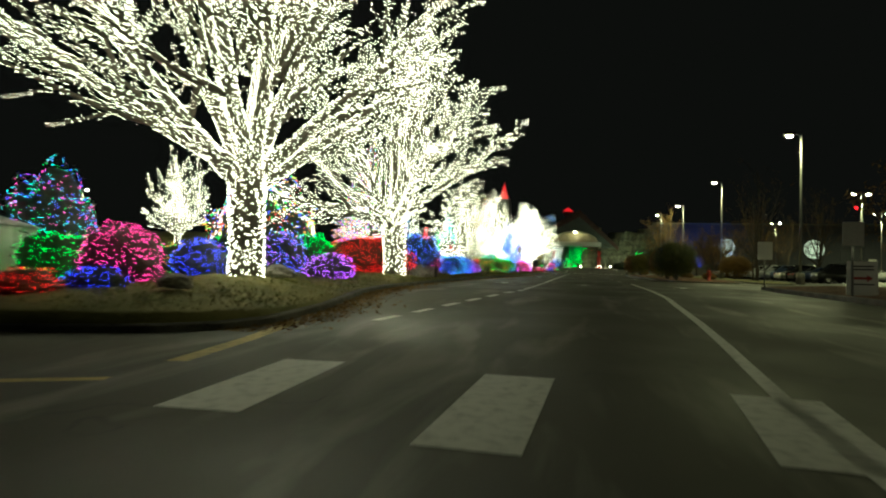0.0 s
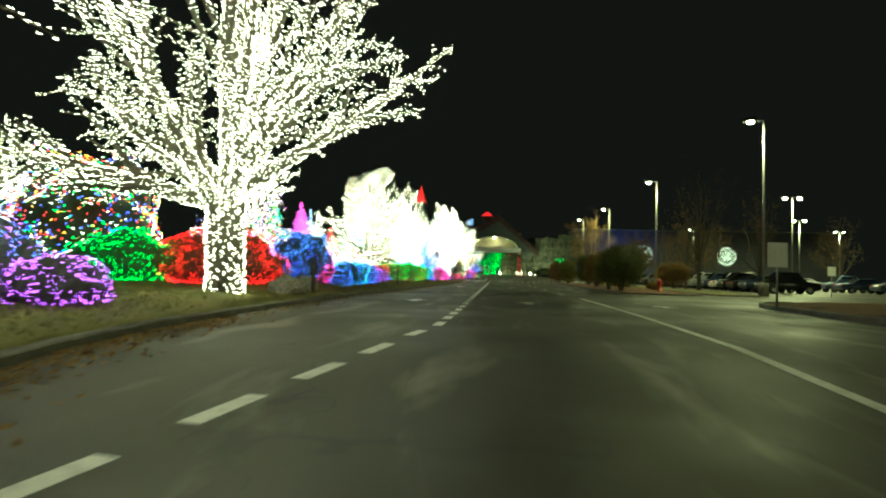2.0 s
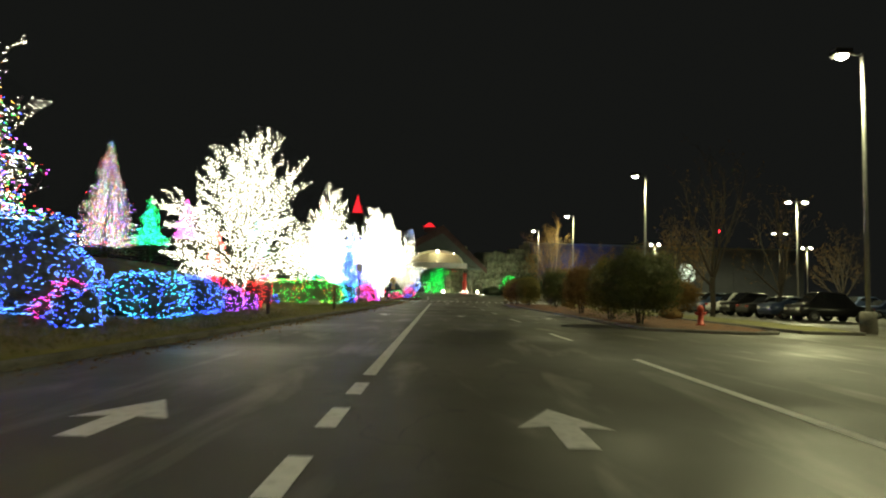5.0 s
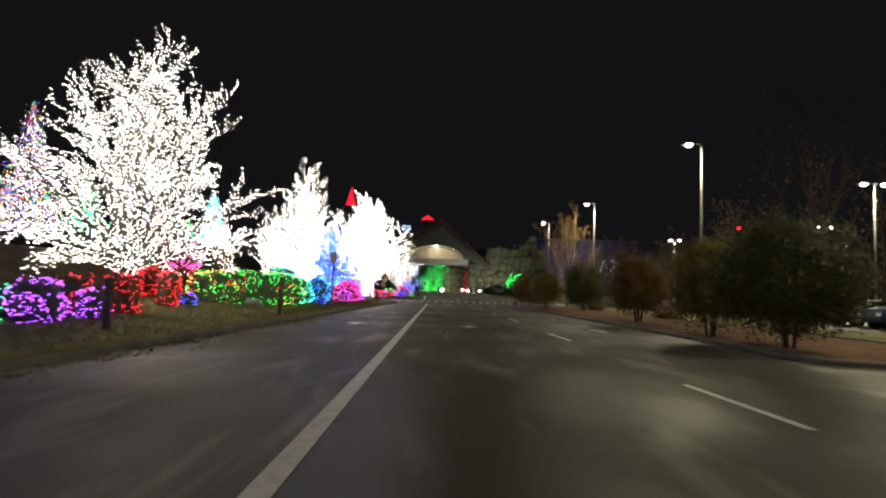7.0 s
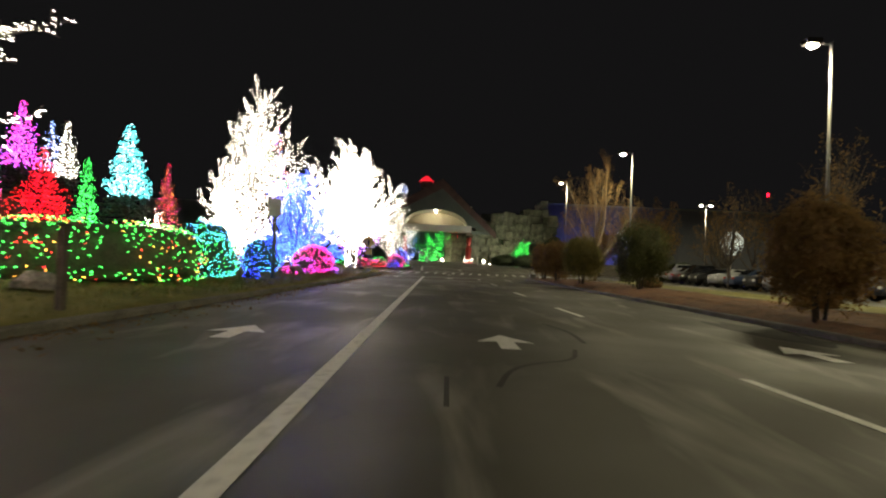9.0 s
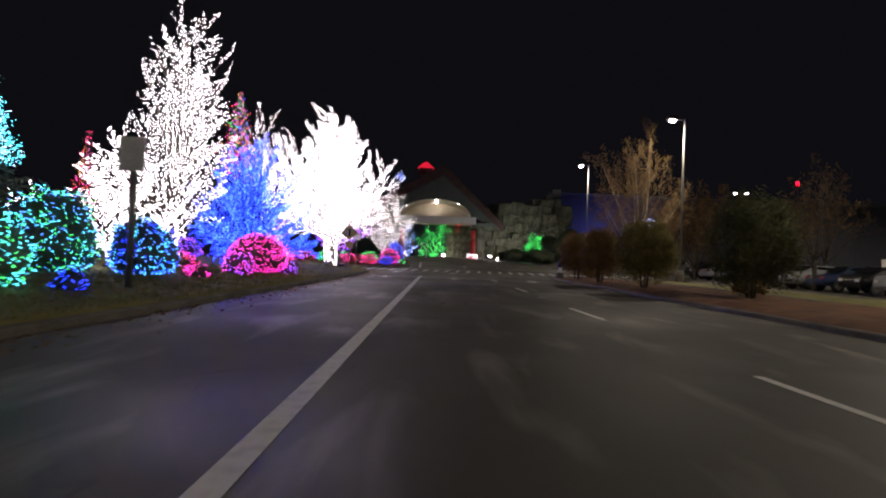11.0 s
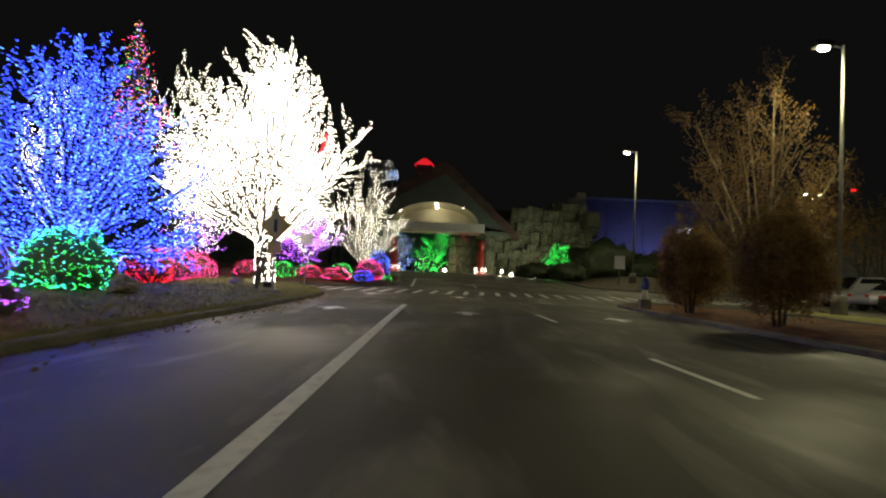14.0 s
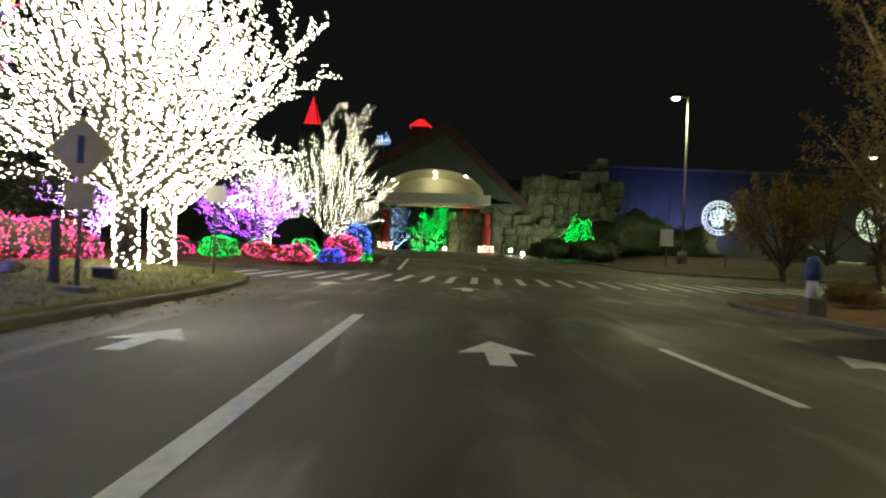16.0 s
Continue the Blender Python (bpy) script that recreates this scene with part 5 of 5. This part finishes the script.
# ---- the entrance building ----
def house():
    F = 138.0
    g = road_z(F)
    ob = root("entrance_building", 0, 0, 0, 0, "large hall with an arched gable canopy and stone front", "building")
    cx, ax, apex = -3.4, -2.45, 13.9
    # gable front with an arched opening, cut through a wall 0.5 m thick; its left slope is the flatter
    bm = bmesh.new()
    R, top = 5.05, 9.45
    arch = [(cx + R * math.cos(a), 6.9 + (top - 6.9) * math.sin(a)) for a in np.linspace(0, math.pi, 25)]
    def slope(x):
        return apex - (0.95 * (x - ax) if x > ax else 0.59 * (ax - x))
    outer = [-3.6 + 9.2 * math.cos(a) for a in np.linspace(0, math.pi, 25)]
    outer = [(x, slope(x) - 0.1) for x in outer]
    for y in (F, F + 0.5):
        for i in range(24):
            a = [bm.verts.new((p[0], y, p[1])) for p in (arch[i], arch[i + 1], outer[i + 1], outer[i])]
            bm.faces.new(a)
    for i in range(24):
        (x0, z0), (x1, z1) = arch[i], arch[i + 1]
        bm.faces.new([bm.verts.new(p) for p in ((x0, F, z0), (x1, F, z1), (x1, F + 0.5, z1), (x0, F + 0.5, z0))])
    bmesh.ops.remove_doubles(bm, verts=bm.verts, dist=0.001)
    part("gable_wall", bm, STUCCO, ob)
    bm = bmesh.new()
    box(bm, cx - 5.6, F - 0.25, 5.98, 2.35, F + 0.6, 6.98, 0.04)
    beam = part("beam", bm, BEAM, ob, "pale fascia beam under the arch")
    for z0, z1 in ((6.03, 6.1), (6.86, 6.93)):
        bm = bmesh.new()
        box(bm, cx - 5.62, F - 0.3, z0, 2.38, F - 0.252, z1, 0.01)
        part("moulding", bm, BEAM, beam)
    for x0, x1 in ((-12.6, cx - 5.65), (2.4, 5.7)):
        bm = bmesh.new()
        box(bm, x0, F + 0.02, 5.75, x1, F + 0.48, 6.2)
        part("side_soffit", bm, STUCCO, ob)
    # roof slopes with thickness, shingled in courses, and a deep board along each verge
    for s, reach, pitch in ((-1, 12.0, 0.59), (1, 8.6, 0.95)):
        roof = new("roof_slope")
        roof.parent = ob
        n = 16
        for k in range(n):
            bm = bmesh.new()
            x0, x1 = ax + s * reach * k / n, ax + s * reach * (k + 1) / n
            z0, z1 = apex + 0.25 - pitch * reach * k / n, apex + 0.25 - pitch * reach * (k + 1) / n
            q = [(x0, z0), (x1, z1 + 0.05), (x1, z1 - 0.3), (x0, z0 - 0.3)]
            a = [bm.verts.new((px, F - 1.0, pz)) for px, pz in q]
            b = [bm.verts.new((px, F + 42, pz)) for px, pz in q]
            bm.faces.new(a)
            bm.faces.new(list(reversed(b)))
            for i in range(4):
                bm.faces.new((a[i], b[i], b[(i + 1) % 4], a[(i + 1) % 4]))
            bmesh.ops.recalc_face_normals(bm, faces=bm.faces)
            part("shingle_course", bm, SHINGLE, roof)
        bm = bmesh.new()
        q = [(ax, apex + 0.3), (ax + s * reach, apex + 0.3 - pitch * reach), (ax + s * reach, apex - 0.7 - pitch * reach), (ax, apex - 1.25)]
        a = [bm.verts.new((px, F - 1.12, pz)) for px, pz in q]
        b = [bm.verts.new((px, F - 1.004, pz)) for px, pz in q]
        bm.faces.new(a)
        bm.faces.new(list(reversed(b)))
        for i in range(4):
            bm.faces.new((a[i], b[i], b[(i + 1) % 4], a[(i + 1) % 4]))
        bmesh.ops.recalc_face_normals(bm, faces=bm.faces)
        part("verge_board", bm, SHINGLE, roof, "deep red-brown verge board")
    # vaulted cream soffit behind the arch
    bm = bmesh.new()
    prev = None
    for a in np.linspace(0, math.pi, 25):
        x, z = cx + (R + 0.25) * math.cos(a), 6.9 + (top - 6.7) * math.sin(a)
        cur = (bm.verts.new((x, F + 0.5, z)), bm.verts.new((x, F + 9.5, z)))
        if prev:
            bm.faces.new((prev[0], prev[1], cur[1], cur[0]))
        prev = cur
    part("vault", bm, CREAM, ob, "cream vaulted ceiling of the canopy")
    bm = bmesh.new()
    box(bm, cx - 6.2, F + 9.5, 6.3, cx + 6.2, F + 9.9, 11)
    part("vault_end", bm, CREAM, ob)
    bm = bmesh.new()
    box(bm, cx - 8.6, F + 0.6, 6.3, cx - 5.6, F + 26, 6.5)
    part("flat_ceiling", bm, CREAM, ob)
    bm = bmesh.new()
    box(bm, cx + 5.5, F + 0.6, 6.0, cx + 8.3, F + 26, 6.2)
    part("flat_ceiling", bm, CREAM, ob)
    for px, py in ((cx - 4.4, F + 1.5), (cx, F + 4), (cx + 3.3, F + 1.5), (cx, F + 8)):
        bm = bmesh.new()
        z = 6.9 + (top - 6.7) * math.sqrt(max(0.0, 1 - ((px - cx) / (R + 0.25)) ** 2)) - 0.12
        tube(bm, [Vector((px, py, z)), Vector((px, py, z + 0.1))], [0.16, 0.14], 12)
        part("ceiling_lamp", bm, LENS, ob, "small bright round ceiling lamp")
        la = bpy.data.lights.new("ceiling_light", "POINT")
        la.energy, la.color, la.shadow_soft_size = 42, (1.0, 0.82, 0.5), 0.15
        lo = new("ceiling_light", la)
        lo.parent = ob
        lo.location = (px, py, z - 0.35)
    # columns and back wall with doors
    for px in (cx - 5.6, 3.1):
        for py in (F + 0.6, F + 11, F + 22):
            bm = bmesh.new()
            box(bm, px - 0.5, py - 0.4, g - 0.3, px + 0.5, py + 0.5, 5.9, 0.06)
            part("column", bm, CLIFF, ob, "stone-clad column")
    bm = bmesh.new()
    box(bm, cx - 16, F + 26, g - 0.3, cx + 14, F + 26.5, 9)
    part("back_wall", bm, STUCCO, ob)
    for k in range(5):
        x0 = cx - 6 + 2.6 * k
        d = bmesh.new()
        box(d, x0, F + 25.85, g, x0 + 2.2, F + 25.98, g + 2.6, 0.02)
        door = part("glass_door", d, CARGLASS, ob, "dark glazed entrance door")
        for e in (x0 + 0.02, x0 + 1.06, x0 + 2.08):
            d = bmesh.new()
            box(d, e, F + 25.8, g, e + 0.1, F + 25.86, g + 2.6)
            part("door_frame", d, DARKMETAL, door)
    # cupola with lit panes on the ridge
    cu = root("cupola", -5.1, F + 3.0, 13.75, 0, "", "")
    cu.parent = ob
    bm = bmesh.new()
    box(bm, -1.0, -1.0, -0.6, 1.0, 1.0, 0.35, 0.04)
    part("cupola_base", bm, SHINGLE, cu)
    tip = Vector((0, 0, 1.55))
    cor = [Vector((1.15, -1.15, 0.4)), Vector((1.15, 1.15, 0.4)), Vector((-1.15, 1.15, 0.4)), Vector((-1.15, -1.15, 0.4))]
    for i in range(4):
        a, b = cor[i], cor[(i + 1) % 4]
        bm = bmesh.new()
        v = [bm.verts.new(p) for p in (a, b, a.lerp(tip, 0.72), b.lerp(tip, 0.72))]
        bm.faces.new((v[0], v[1], v[3], v[2]))
        part("lit_pane", bm, REDPANE, cu, "red-lit translucent pane")
        bm = bmesh.new()
        tube(bm, [a, tip], [0.06, 0.05], 6)
        part("rib", bm, DARKMETAL, cu)
    bm = bmesh.new()
    tube(bm, [Vector((0, 0, 1.1)), Vector((0, 0, 1.5)), Vector((0, 0, 1.6))], [0.4, 0.15, 0.02], 8)
    part("cap", bm, DARKMETAL, cu)
    # rock cliff front
    rng = np.random.default_rng(8)
    cl = new("rock_front")
    cl.parent = ob

    def stone(x, y, z, w, h, d, k, material=CLIFF):
        bm = bmesh.new()
        bmesh.ops.create_cube(bm, size=1)
        for v in bm.verts:
            u = v.co * 2
            v.co = Vector((v.co.x * w * (1 + 0.5 * noise.noise(u * 0.9 + Vector((k * 3.1, 0, 0)))), v.co.y * d * (1 + 0.5 * noise.noise(u + Vector((0, k * 2.3, 5)))), v.co.z * h * (1 + 0.35 * noise.noise(u + Vector((9, 0, k * 1.7))))))
        bmesh.ops.bevel(bm, geom=bm.edges[:], offset=0.09, segments=1, affect="EDGES")
        st = part("stone", bm, material, cl)
        st.matrix_basis = pose(x, y, z, rng.uniform(-7, 7), rng.uniform(-9, 9), rng.uniform(-18, 18))

    def cliff_top(x):
        return float(np.interp(x, [2.4, 4.5, 8.1, 11, 14.2, 15.4], [6.2, 7.6, 9.6, 9.9, 10.7, 9.8]))

    z, k = g - 0.2, 0
    while z < 10.6:
        h = rng.uniform(0.8, 1.7)
        x = 3.6 + rng.uniform(-0.6, 0.4)
        while x < 15.4:
            w = rng.uniform(0.8, 2.5)
            if z + 0.6 * h < cliff_top(x + w / 2):
                stone(x + w / 2, F + 4.3 - rng.uniform(0, 1.5), z + h / 2, w * 1.02, h * rng.uniform(0.9, 1.5), rng.uniform(0.9, 2.4), k)
                k += 1
            x += w
        z += h
    for x, z, w, h in ((14.4, 11.2, 1.3, 1.1), (13.4, 10.7, 1.0, 0.7)):
        stone(x, F + 3.8, z, w, h, 1.0, k + x, ROCK)
    # a rough stone pier row under the back of the canopy
    for i in range(16):
        stone(-0.9 + 0.95 * (i % 4) + rng.uniform(-0.1, 0.1), F + 13.5 - rng.uniform(0, 0.6), g + 0.6 + 1.25 * (i // 4), 1.3, 1.5, 1.2, 200 + i)
    bm = bmesh.new()
    box(bm, 3.9, F + 4.7, g - 0.5, 15.2, F + 10, 8.2)
    part("rock_core", bm, CLIFF, cl)
    bm = bmesh.new()
    box(bm, 4.6, F + 10, 7.0, 14.7, F + 30, 9.9)
    part("upper_wall", bm, STUCCO, ob, "grey-green upper wall")
    # a red lit ornament hung under the canopy
    orn = new("hanging_ornament")
    orn.parent = ob
    bm = bmesh.new()
    tube(bm, [Vector((0.1, F + 4.0, 6.0)), Vector((0.1, F + 4.0, 7.4))], [0.015, 0.015], 5)
    part("cord", bm, DARKMETAL, orn)
    P = [(0.1 + 0.42 * math.cos(a) * math.sin(b), F + 4.0 + 0.42 * math.sin(a) * math.sin(b), 5.65 + 0.5 * math.cos(b)) for a in np.linspace(0, 6.0, 10) for b in np.linspace(0.2, 2.9, 8)]
    bulbs("light_string", P[::2], 0.03, ["red"], orn, "ball of red bulbs")
    # long hall wall in vertical panels, with a coping
    bm = bmesh.new()
    box(bm, 14.8, 150.0, g - 0.5, 75, 151.0, 12.1)
    wall = part("long_wall", bm, PANELWALL, ob, "long bluish panel wall")
    for k in range(12):
        bm = bmesh.new()
        x0 = 14.9 + 5.0 * k
        box(bm, x0, 149.9, g - 0.5, x0 + 4.94, 149.997, 11.9, 0.02)
        part("wall_panel", bm, PANELWALL, wall)
    bm = bmesh.new()
    box(bm, 14.6, 149.7, 12.1, 75.2, 151.2, 12.4, 0.05)
    part("coping", bm, STUCCO, ob)
    bm = bmesh.new()
    box(bm, -60, 158, g - 0.5, cx - 16, 159, 11)
    part("left_wing", bm, STUCCO, ob)
    # a tower beyond, with a red-lit pyramid
    tw = new("tower")
    tw.parent = ob
    bm = bmesh.new()
    box(bm, -26.6, 177, 0, -23.0, 180.6, 21.4, 0.1)
    part("tower_shaft", bm, STUCCO, tw)
    tip, zb = Vector((-24.8, 178.8, 26.6)), 21.6
    cor = [Vector((-24.8 + a * 1.25, 178.8 + b * 1.25, zb)) for a, b in ((1, -1), (1, 1), (-1, 1), (-1, -1))]
    for i in range(4):
        bm = bmesh.new()
        v = [bm.verts.new(p) for p in (cor[i], cor[(i + 1) % 4], tip)]
        bm.faces.new(v)
        part("lit_pane", bm, REDPANE, tw, "red-lit translucent pane")
        bm = bmesh.new()
        tube(bm, [cor[i], tip], [0.12, 0.06], 6)
        part("rib", bm, DARKMETAL, tw)
    return ob


REDPANE = glow("red_lit_pane", (1.0, 0.012, 0.035), 0.62)
# stands in for a projector's light on the wall: the flat shapes themselves glow
EMBLEM = glow("projected_light_glow", (0.86, 1.0, 0.92), 0.55)
BLUEWASH = glow("blue_lamp_lens", (0.12, 0.16, 1.0), 6)
house()


def emblem(x, z, r):
    """A round emblem of light projected on the long wall, built as glowing rings and plain shapes."""
    ob = root("wall_emblem", x, 149.84, z, 0, "round emblem of projected white light on the wall, built as glowing rings and plain shapes", "emblem", "wall emblems")
    def ring(name, r0, r1):
        v, f = [], []
        for i in range(48):
            a = i * math.tau / 48
            for q in (r0, r1):
                v.append((math.cos(a) * q, 0, math.sin(a) * q))
        for i in range(48):
            j = (i + 1) % 48
            f.append((2 * i, 2 * i + 1, 2 * j + 1, 2 * j))
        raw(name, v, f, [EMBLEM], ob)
    ring("outer_ring", r * 0.93, r)
    ring("inner_ring", r * 0.70, r * 0.76)
    for i in range(22):
        a = i * math.tau / 22
        bm = bmesh.new()
        box(bm, -0.09 * r, -0.01, -0.03 * r, 0.09 * r, 0.0, 0.05 * r)
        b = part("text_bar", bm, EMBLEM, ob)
        b.matrix_basis = pose(math.cos(a) * r * 0.845, 0, math.sin(a) * r * 0.845, 0, 90 - math.degrees(a), 0)
    rng = np.random.default_rng(4)
    for i in range(44):
        bm = bmesh.new()
        w, h = rng.uniform(0.025, 0.075) * r, rng.uniform(0.04, 0.13) * r
        box(bm, -w, -0.01, -h, w, 0.0, h, 0.02)
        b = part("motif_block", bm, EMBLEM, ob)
        a, q = i * 2.4, 0.57 * r * math.sqrt((i + 0.5) / 44)
        b.matrix_basis = pose(q * math.cos(a), -0.002 * i, q * math.sin(a), 0, rng.uniform(0, 180), 0)


emblem(30.9, 6.6, 2.1)
emblem(49.6, 6.6, 2.1)


def wash_light(x):
    ob = root("wall_washer", x, 145.2, road_z(145), 0, "small blue uplight at the foot of the wall", "lamp", "wall washers")
    bm = bmesh.new()
    box(bm, -0.3, -0.12, 0, 0.3, 0.12, 0.25, 0.03)
    body = part("housing", bm, DARKMETAL, ob)
    bm = bmesh.new()
    box(bm, -0.25, -0.08, 0.255, 0.25, 0.08, 0.27)
    part("lens", bm, BLUEWASH, body, "blue glowing lens")
    la = bpy.data.lights.new("wash_light", "SPOT")
    la.energy, la.color, la.spot_size, la.spot_blend, la.shadow_soft_size = 1500, (0.16, 0.2, 1.0), radians(110), 1.0, 0.1
    lo = new("wash_light", la)
    lo.parent = body
    lo.matrix_basis = pose(0, 0, 0.35, 138, 0, 0)


for x in (22.0, 25.5, 29.0):
    wash_light(x)


def flood(x, y, z, target, power, colour=(1.0, 0.86, 0.6)):
    ob = root("flood_lamp", x, y, z, 0, "small warm ground floodlight among the planting", "lamp", "ground floods")
    bm = bmesh.new()
    tube(bm, [Vector((0, 0, 0)), Vector((0, 0, 0.2))], [0.04, 0.04], 8)
    part("stake", bm, DARKMETAL, ob)
    bm = bmesh.new()
    bmesh.ops.create_icosphere(bm, subdivisions=2, radius=0.14)
    for v in bm.verts:
        v.co.z += 0.3
    part("lens", bm, LENS, ob, "bright round lens")
    la = bpy.data.lights.new("flood_light", "SPOT")
    la.energy, la.color, la.spot_size, la.spot_blend, la.shadow_soft_size = power, colour, radians(100), 0.8, 0.12
    lo = new("flood_light", la)
    lo.parent = ob
    m = look((x, y, z + 0.6), target)
    m.translation -= Vector((x, y, z))
    lo.matrix_basis = m


flood(7.6, 134.5, road_z(134) + 0.2, (11, 142.5, 6.0), 520, (0.95, 0.95, 0.68))
flood(4.4, 136.4, road_z(136) + 0.2, (7.5, 142, 6.0), 160, (0.95, 0.95, 0.68))
flood(-2.0, 147.0, road_z(147), (-1.5, 164, 5.0), 300)
flood(5.2, 133.5, road_z(133), (3.0, 138.5, 9.0), 350, (0.85, 1.0, 0.85))


def figure(x, y, base):
    """A tall guard-shaped statue as plain turned forms, its foot ringed with lights."""
    ob = root("plinth", x, y, base, 0, "square red plinth ringed with white bulbs", "plinth", "plinths")
    bm = bmesh.new()
    box(bm, -0.62, -0.62, -0.1, 0.62, 0.62, 0.45, 0.05)
    part("block", bm, REDCOAT, ob)
    pts = [(math.copysign(0.64, s) if k else t, t if k else math.copysign(0.64, s), z) for s in (-1, 1) for k in (0, 1) for t in np.linspace(-0.62, 0.62, 12) for z in (0.25, 0.5, 0.72)]
    bulbs("light_string", pts, 0.045, ["white"], ob, "rows of white bulbs")
    bm = bmesh.new()
    tube(bm, [Vector((0, 0, z)) for z in (0.46, 0.6, 1.5, 2.2, 2.55, 2.6, 3.0, 3.05, 3.9, 4.0)], [0.34, 0.36, 0.4, 0.48, 0.36, 0.24, 0.26, 0.34, 0.36, 0.2], 18)
    s = part("statue", bm, REDCOAT, None)
    s.matrix_basis = pose(x, y, base)
    tagged(s, "tall red toy-guard statue on a lit plinth", "statue", "statues")


figure(1.95, 136.6, road_z(136.6))
figure(-8.0, 136.6, road_z(136.6))


def garland_mark(x, y, z, w, h, colours, label):
    """An outline light display on a frame."""
    ob = root("light_display", x, y, z, 0, label, "light display")
    bm = bmesh.new()
    P = []
    lines = [((-1, 0), (1, 0)), ((-0.8, 0.0), (-0.8, 0.55)), ((-0.3, 0), (-0.3, 0.8)), ((0.35, 0), (0.35, 1)), ((0.7, 0), (0.7, 0.6)), ((-0.8, 0.3), (0.7, 0.35)), ((-1, 0), (-0.7, -0.3)), ((1, 0), (0.7, -0.3)), ((-0.7, -0.3), (0.7, -0.3))]
    for (x0, z0), (x1, z1) in lines:
        a, b = Vector((x0 * w / 2, 0, z0 * h)), Vector((x1 * w / 2, 0, z1 * h))
        tube(bm, [a, b], [0.03, 0.03], 6)
        n = int((b - a).length / 0.16)
        P += [tuple(a.lerp(b, (i + 0.5) / n) + Vector((0, -0.06, 0))) for i in range(n)]
    tube(bm, [Vector((0, 0, -0.3 * h)), Vector((0, 0, -2.4))], [0.05, 0.05], 6)
    part("frame", bm, DARKMETAL, ob)
    bulbs("light_string", P, 0.06, colours, ob, "lines of pale blue bulbs")


garland_mark(-8.8, 139.5, 12.35, 1.5, 1.1, ["sky", "cool"], "pale blue outline light display above the roof")


def storage_tent(x, y):
    ob = root("storage_tent", x, y, lawn_z(x, y) - 0.1, 20, "small white canvas box tent on the lawn", "tent")
    bm = bmesh.new()
    box(bm, -1.2, -1.2, 0, 1.2, 1.2, 1.3, 0.05)
    part("canvas_wall", bm, WHITEPANEL, ob)
    bm = bmesh.new()
    v = [bm.verts.new(p) for p in ((-1.3, -1.3, 1.3), (1.3, -1.3, 1.3), (1.3, 1.3, 1.3), (-1.3, 1.3, 1.3), (0, 0, 1.8))]
    for i in range(4):
        bm.faces.new((v[i], v[(i + 1) % 4], v[4]))
    part("canvas_roof", bm, WHITEPANEL, ob)


storage_tent(-17.0, 8.9)


def bollard(x, y):
    z = road_z(y)
    ob = root("bollard", x, y, z, 0, "slim white bollard with an orange band", "bollard", "entrance bollards")
    bm = bmesh.new()
    tube(bm, [Vector((0, 0, -0.05)), Vector((0, 0, 0.06)), Vector((0, 0, 0.07))], [0.2, 0.2, 0.1], 12)
    part("base", bm, RUBBER, ob)
    post(ob, 0, 0, 0.06, 1.1, 0.075, WHITEPANEL, "tube")
    bm = bmesh.new()
    tube(bm, [Vector((0, 0, 0.68)), Vector((0, 0, 0.9))], [0.082, 0.082], 12)
    part("band", bm, YELLOW, ob, "orange-yellow band")


bollard(3.1, 131.0)
bollard(-4.35, 131.0)


def utility_box(x, y):
    ob = root("utility_box", x, y, lawn_z(x, y) - 0.04, 12, "low dark ground box with a pale lid in the grass", "utility box")
    bm = bmesh.new()
    box(bm, -0.17, -0.12, 0, 0.17, 0.12, 0.2, 0.02)
    part("housing", bm, DARKMETAL, ob)
    bm = bmesh.new()
    box(bm, -0.18, -0.13, 0.2, 0.18, 0.13, 0.235, 0.012)
    part("lid", bm, SIGNBACK, ob, "pale metal lid")


utility_box(-8.45, 87.6)


def mast(x, y, z):
    ob = root("mast", x, y, road_z(y), 0, "distant thin mast with a red lamp on top", "mast")
    bm = bmesh.new()
    tube(bm, [Vector((0, 0, 0)), Vector((0, 0, z))], [0.12, 0.06], 8)
    part("pole", bm, DARKMETAL, ob)
    bm = bmesh.new()
    tube(bm, [Vector((0, 0, z)), Vector((0, 0, z + 0.15)), Vector((0, 0, z + 0.5)), Vector((0, 0, z + 0.65))], [0.2, 0.28, 0.28, 0.1], 12)
    part("red_lamp", bm, BULB["red"], ob, "glowing red lamp")


mast(64.0, 165.0, 16.0)
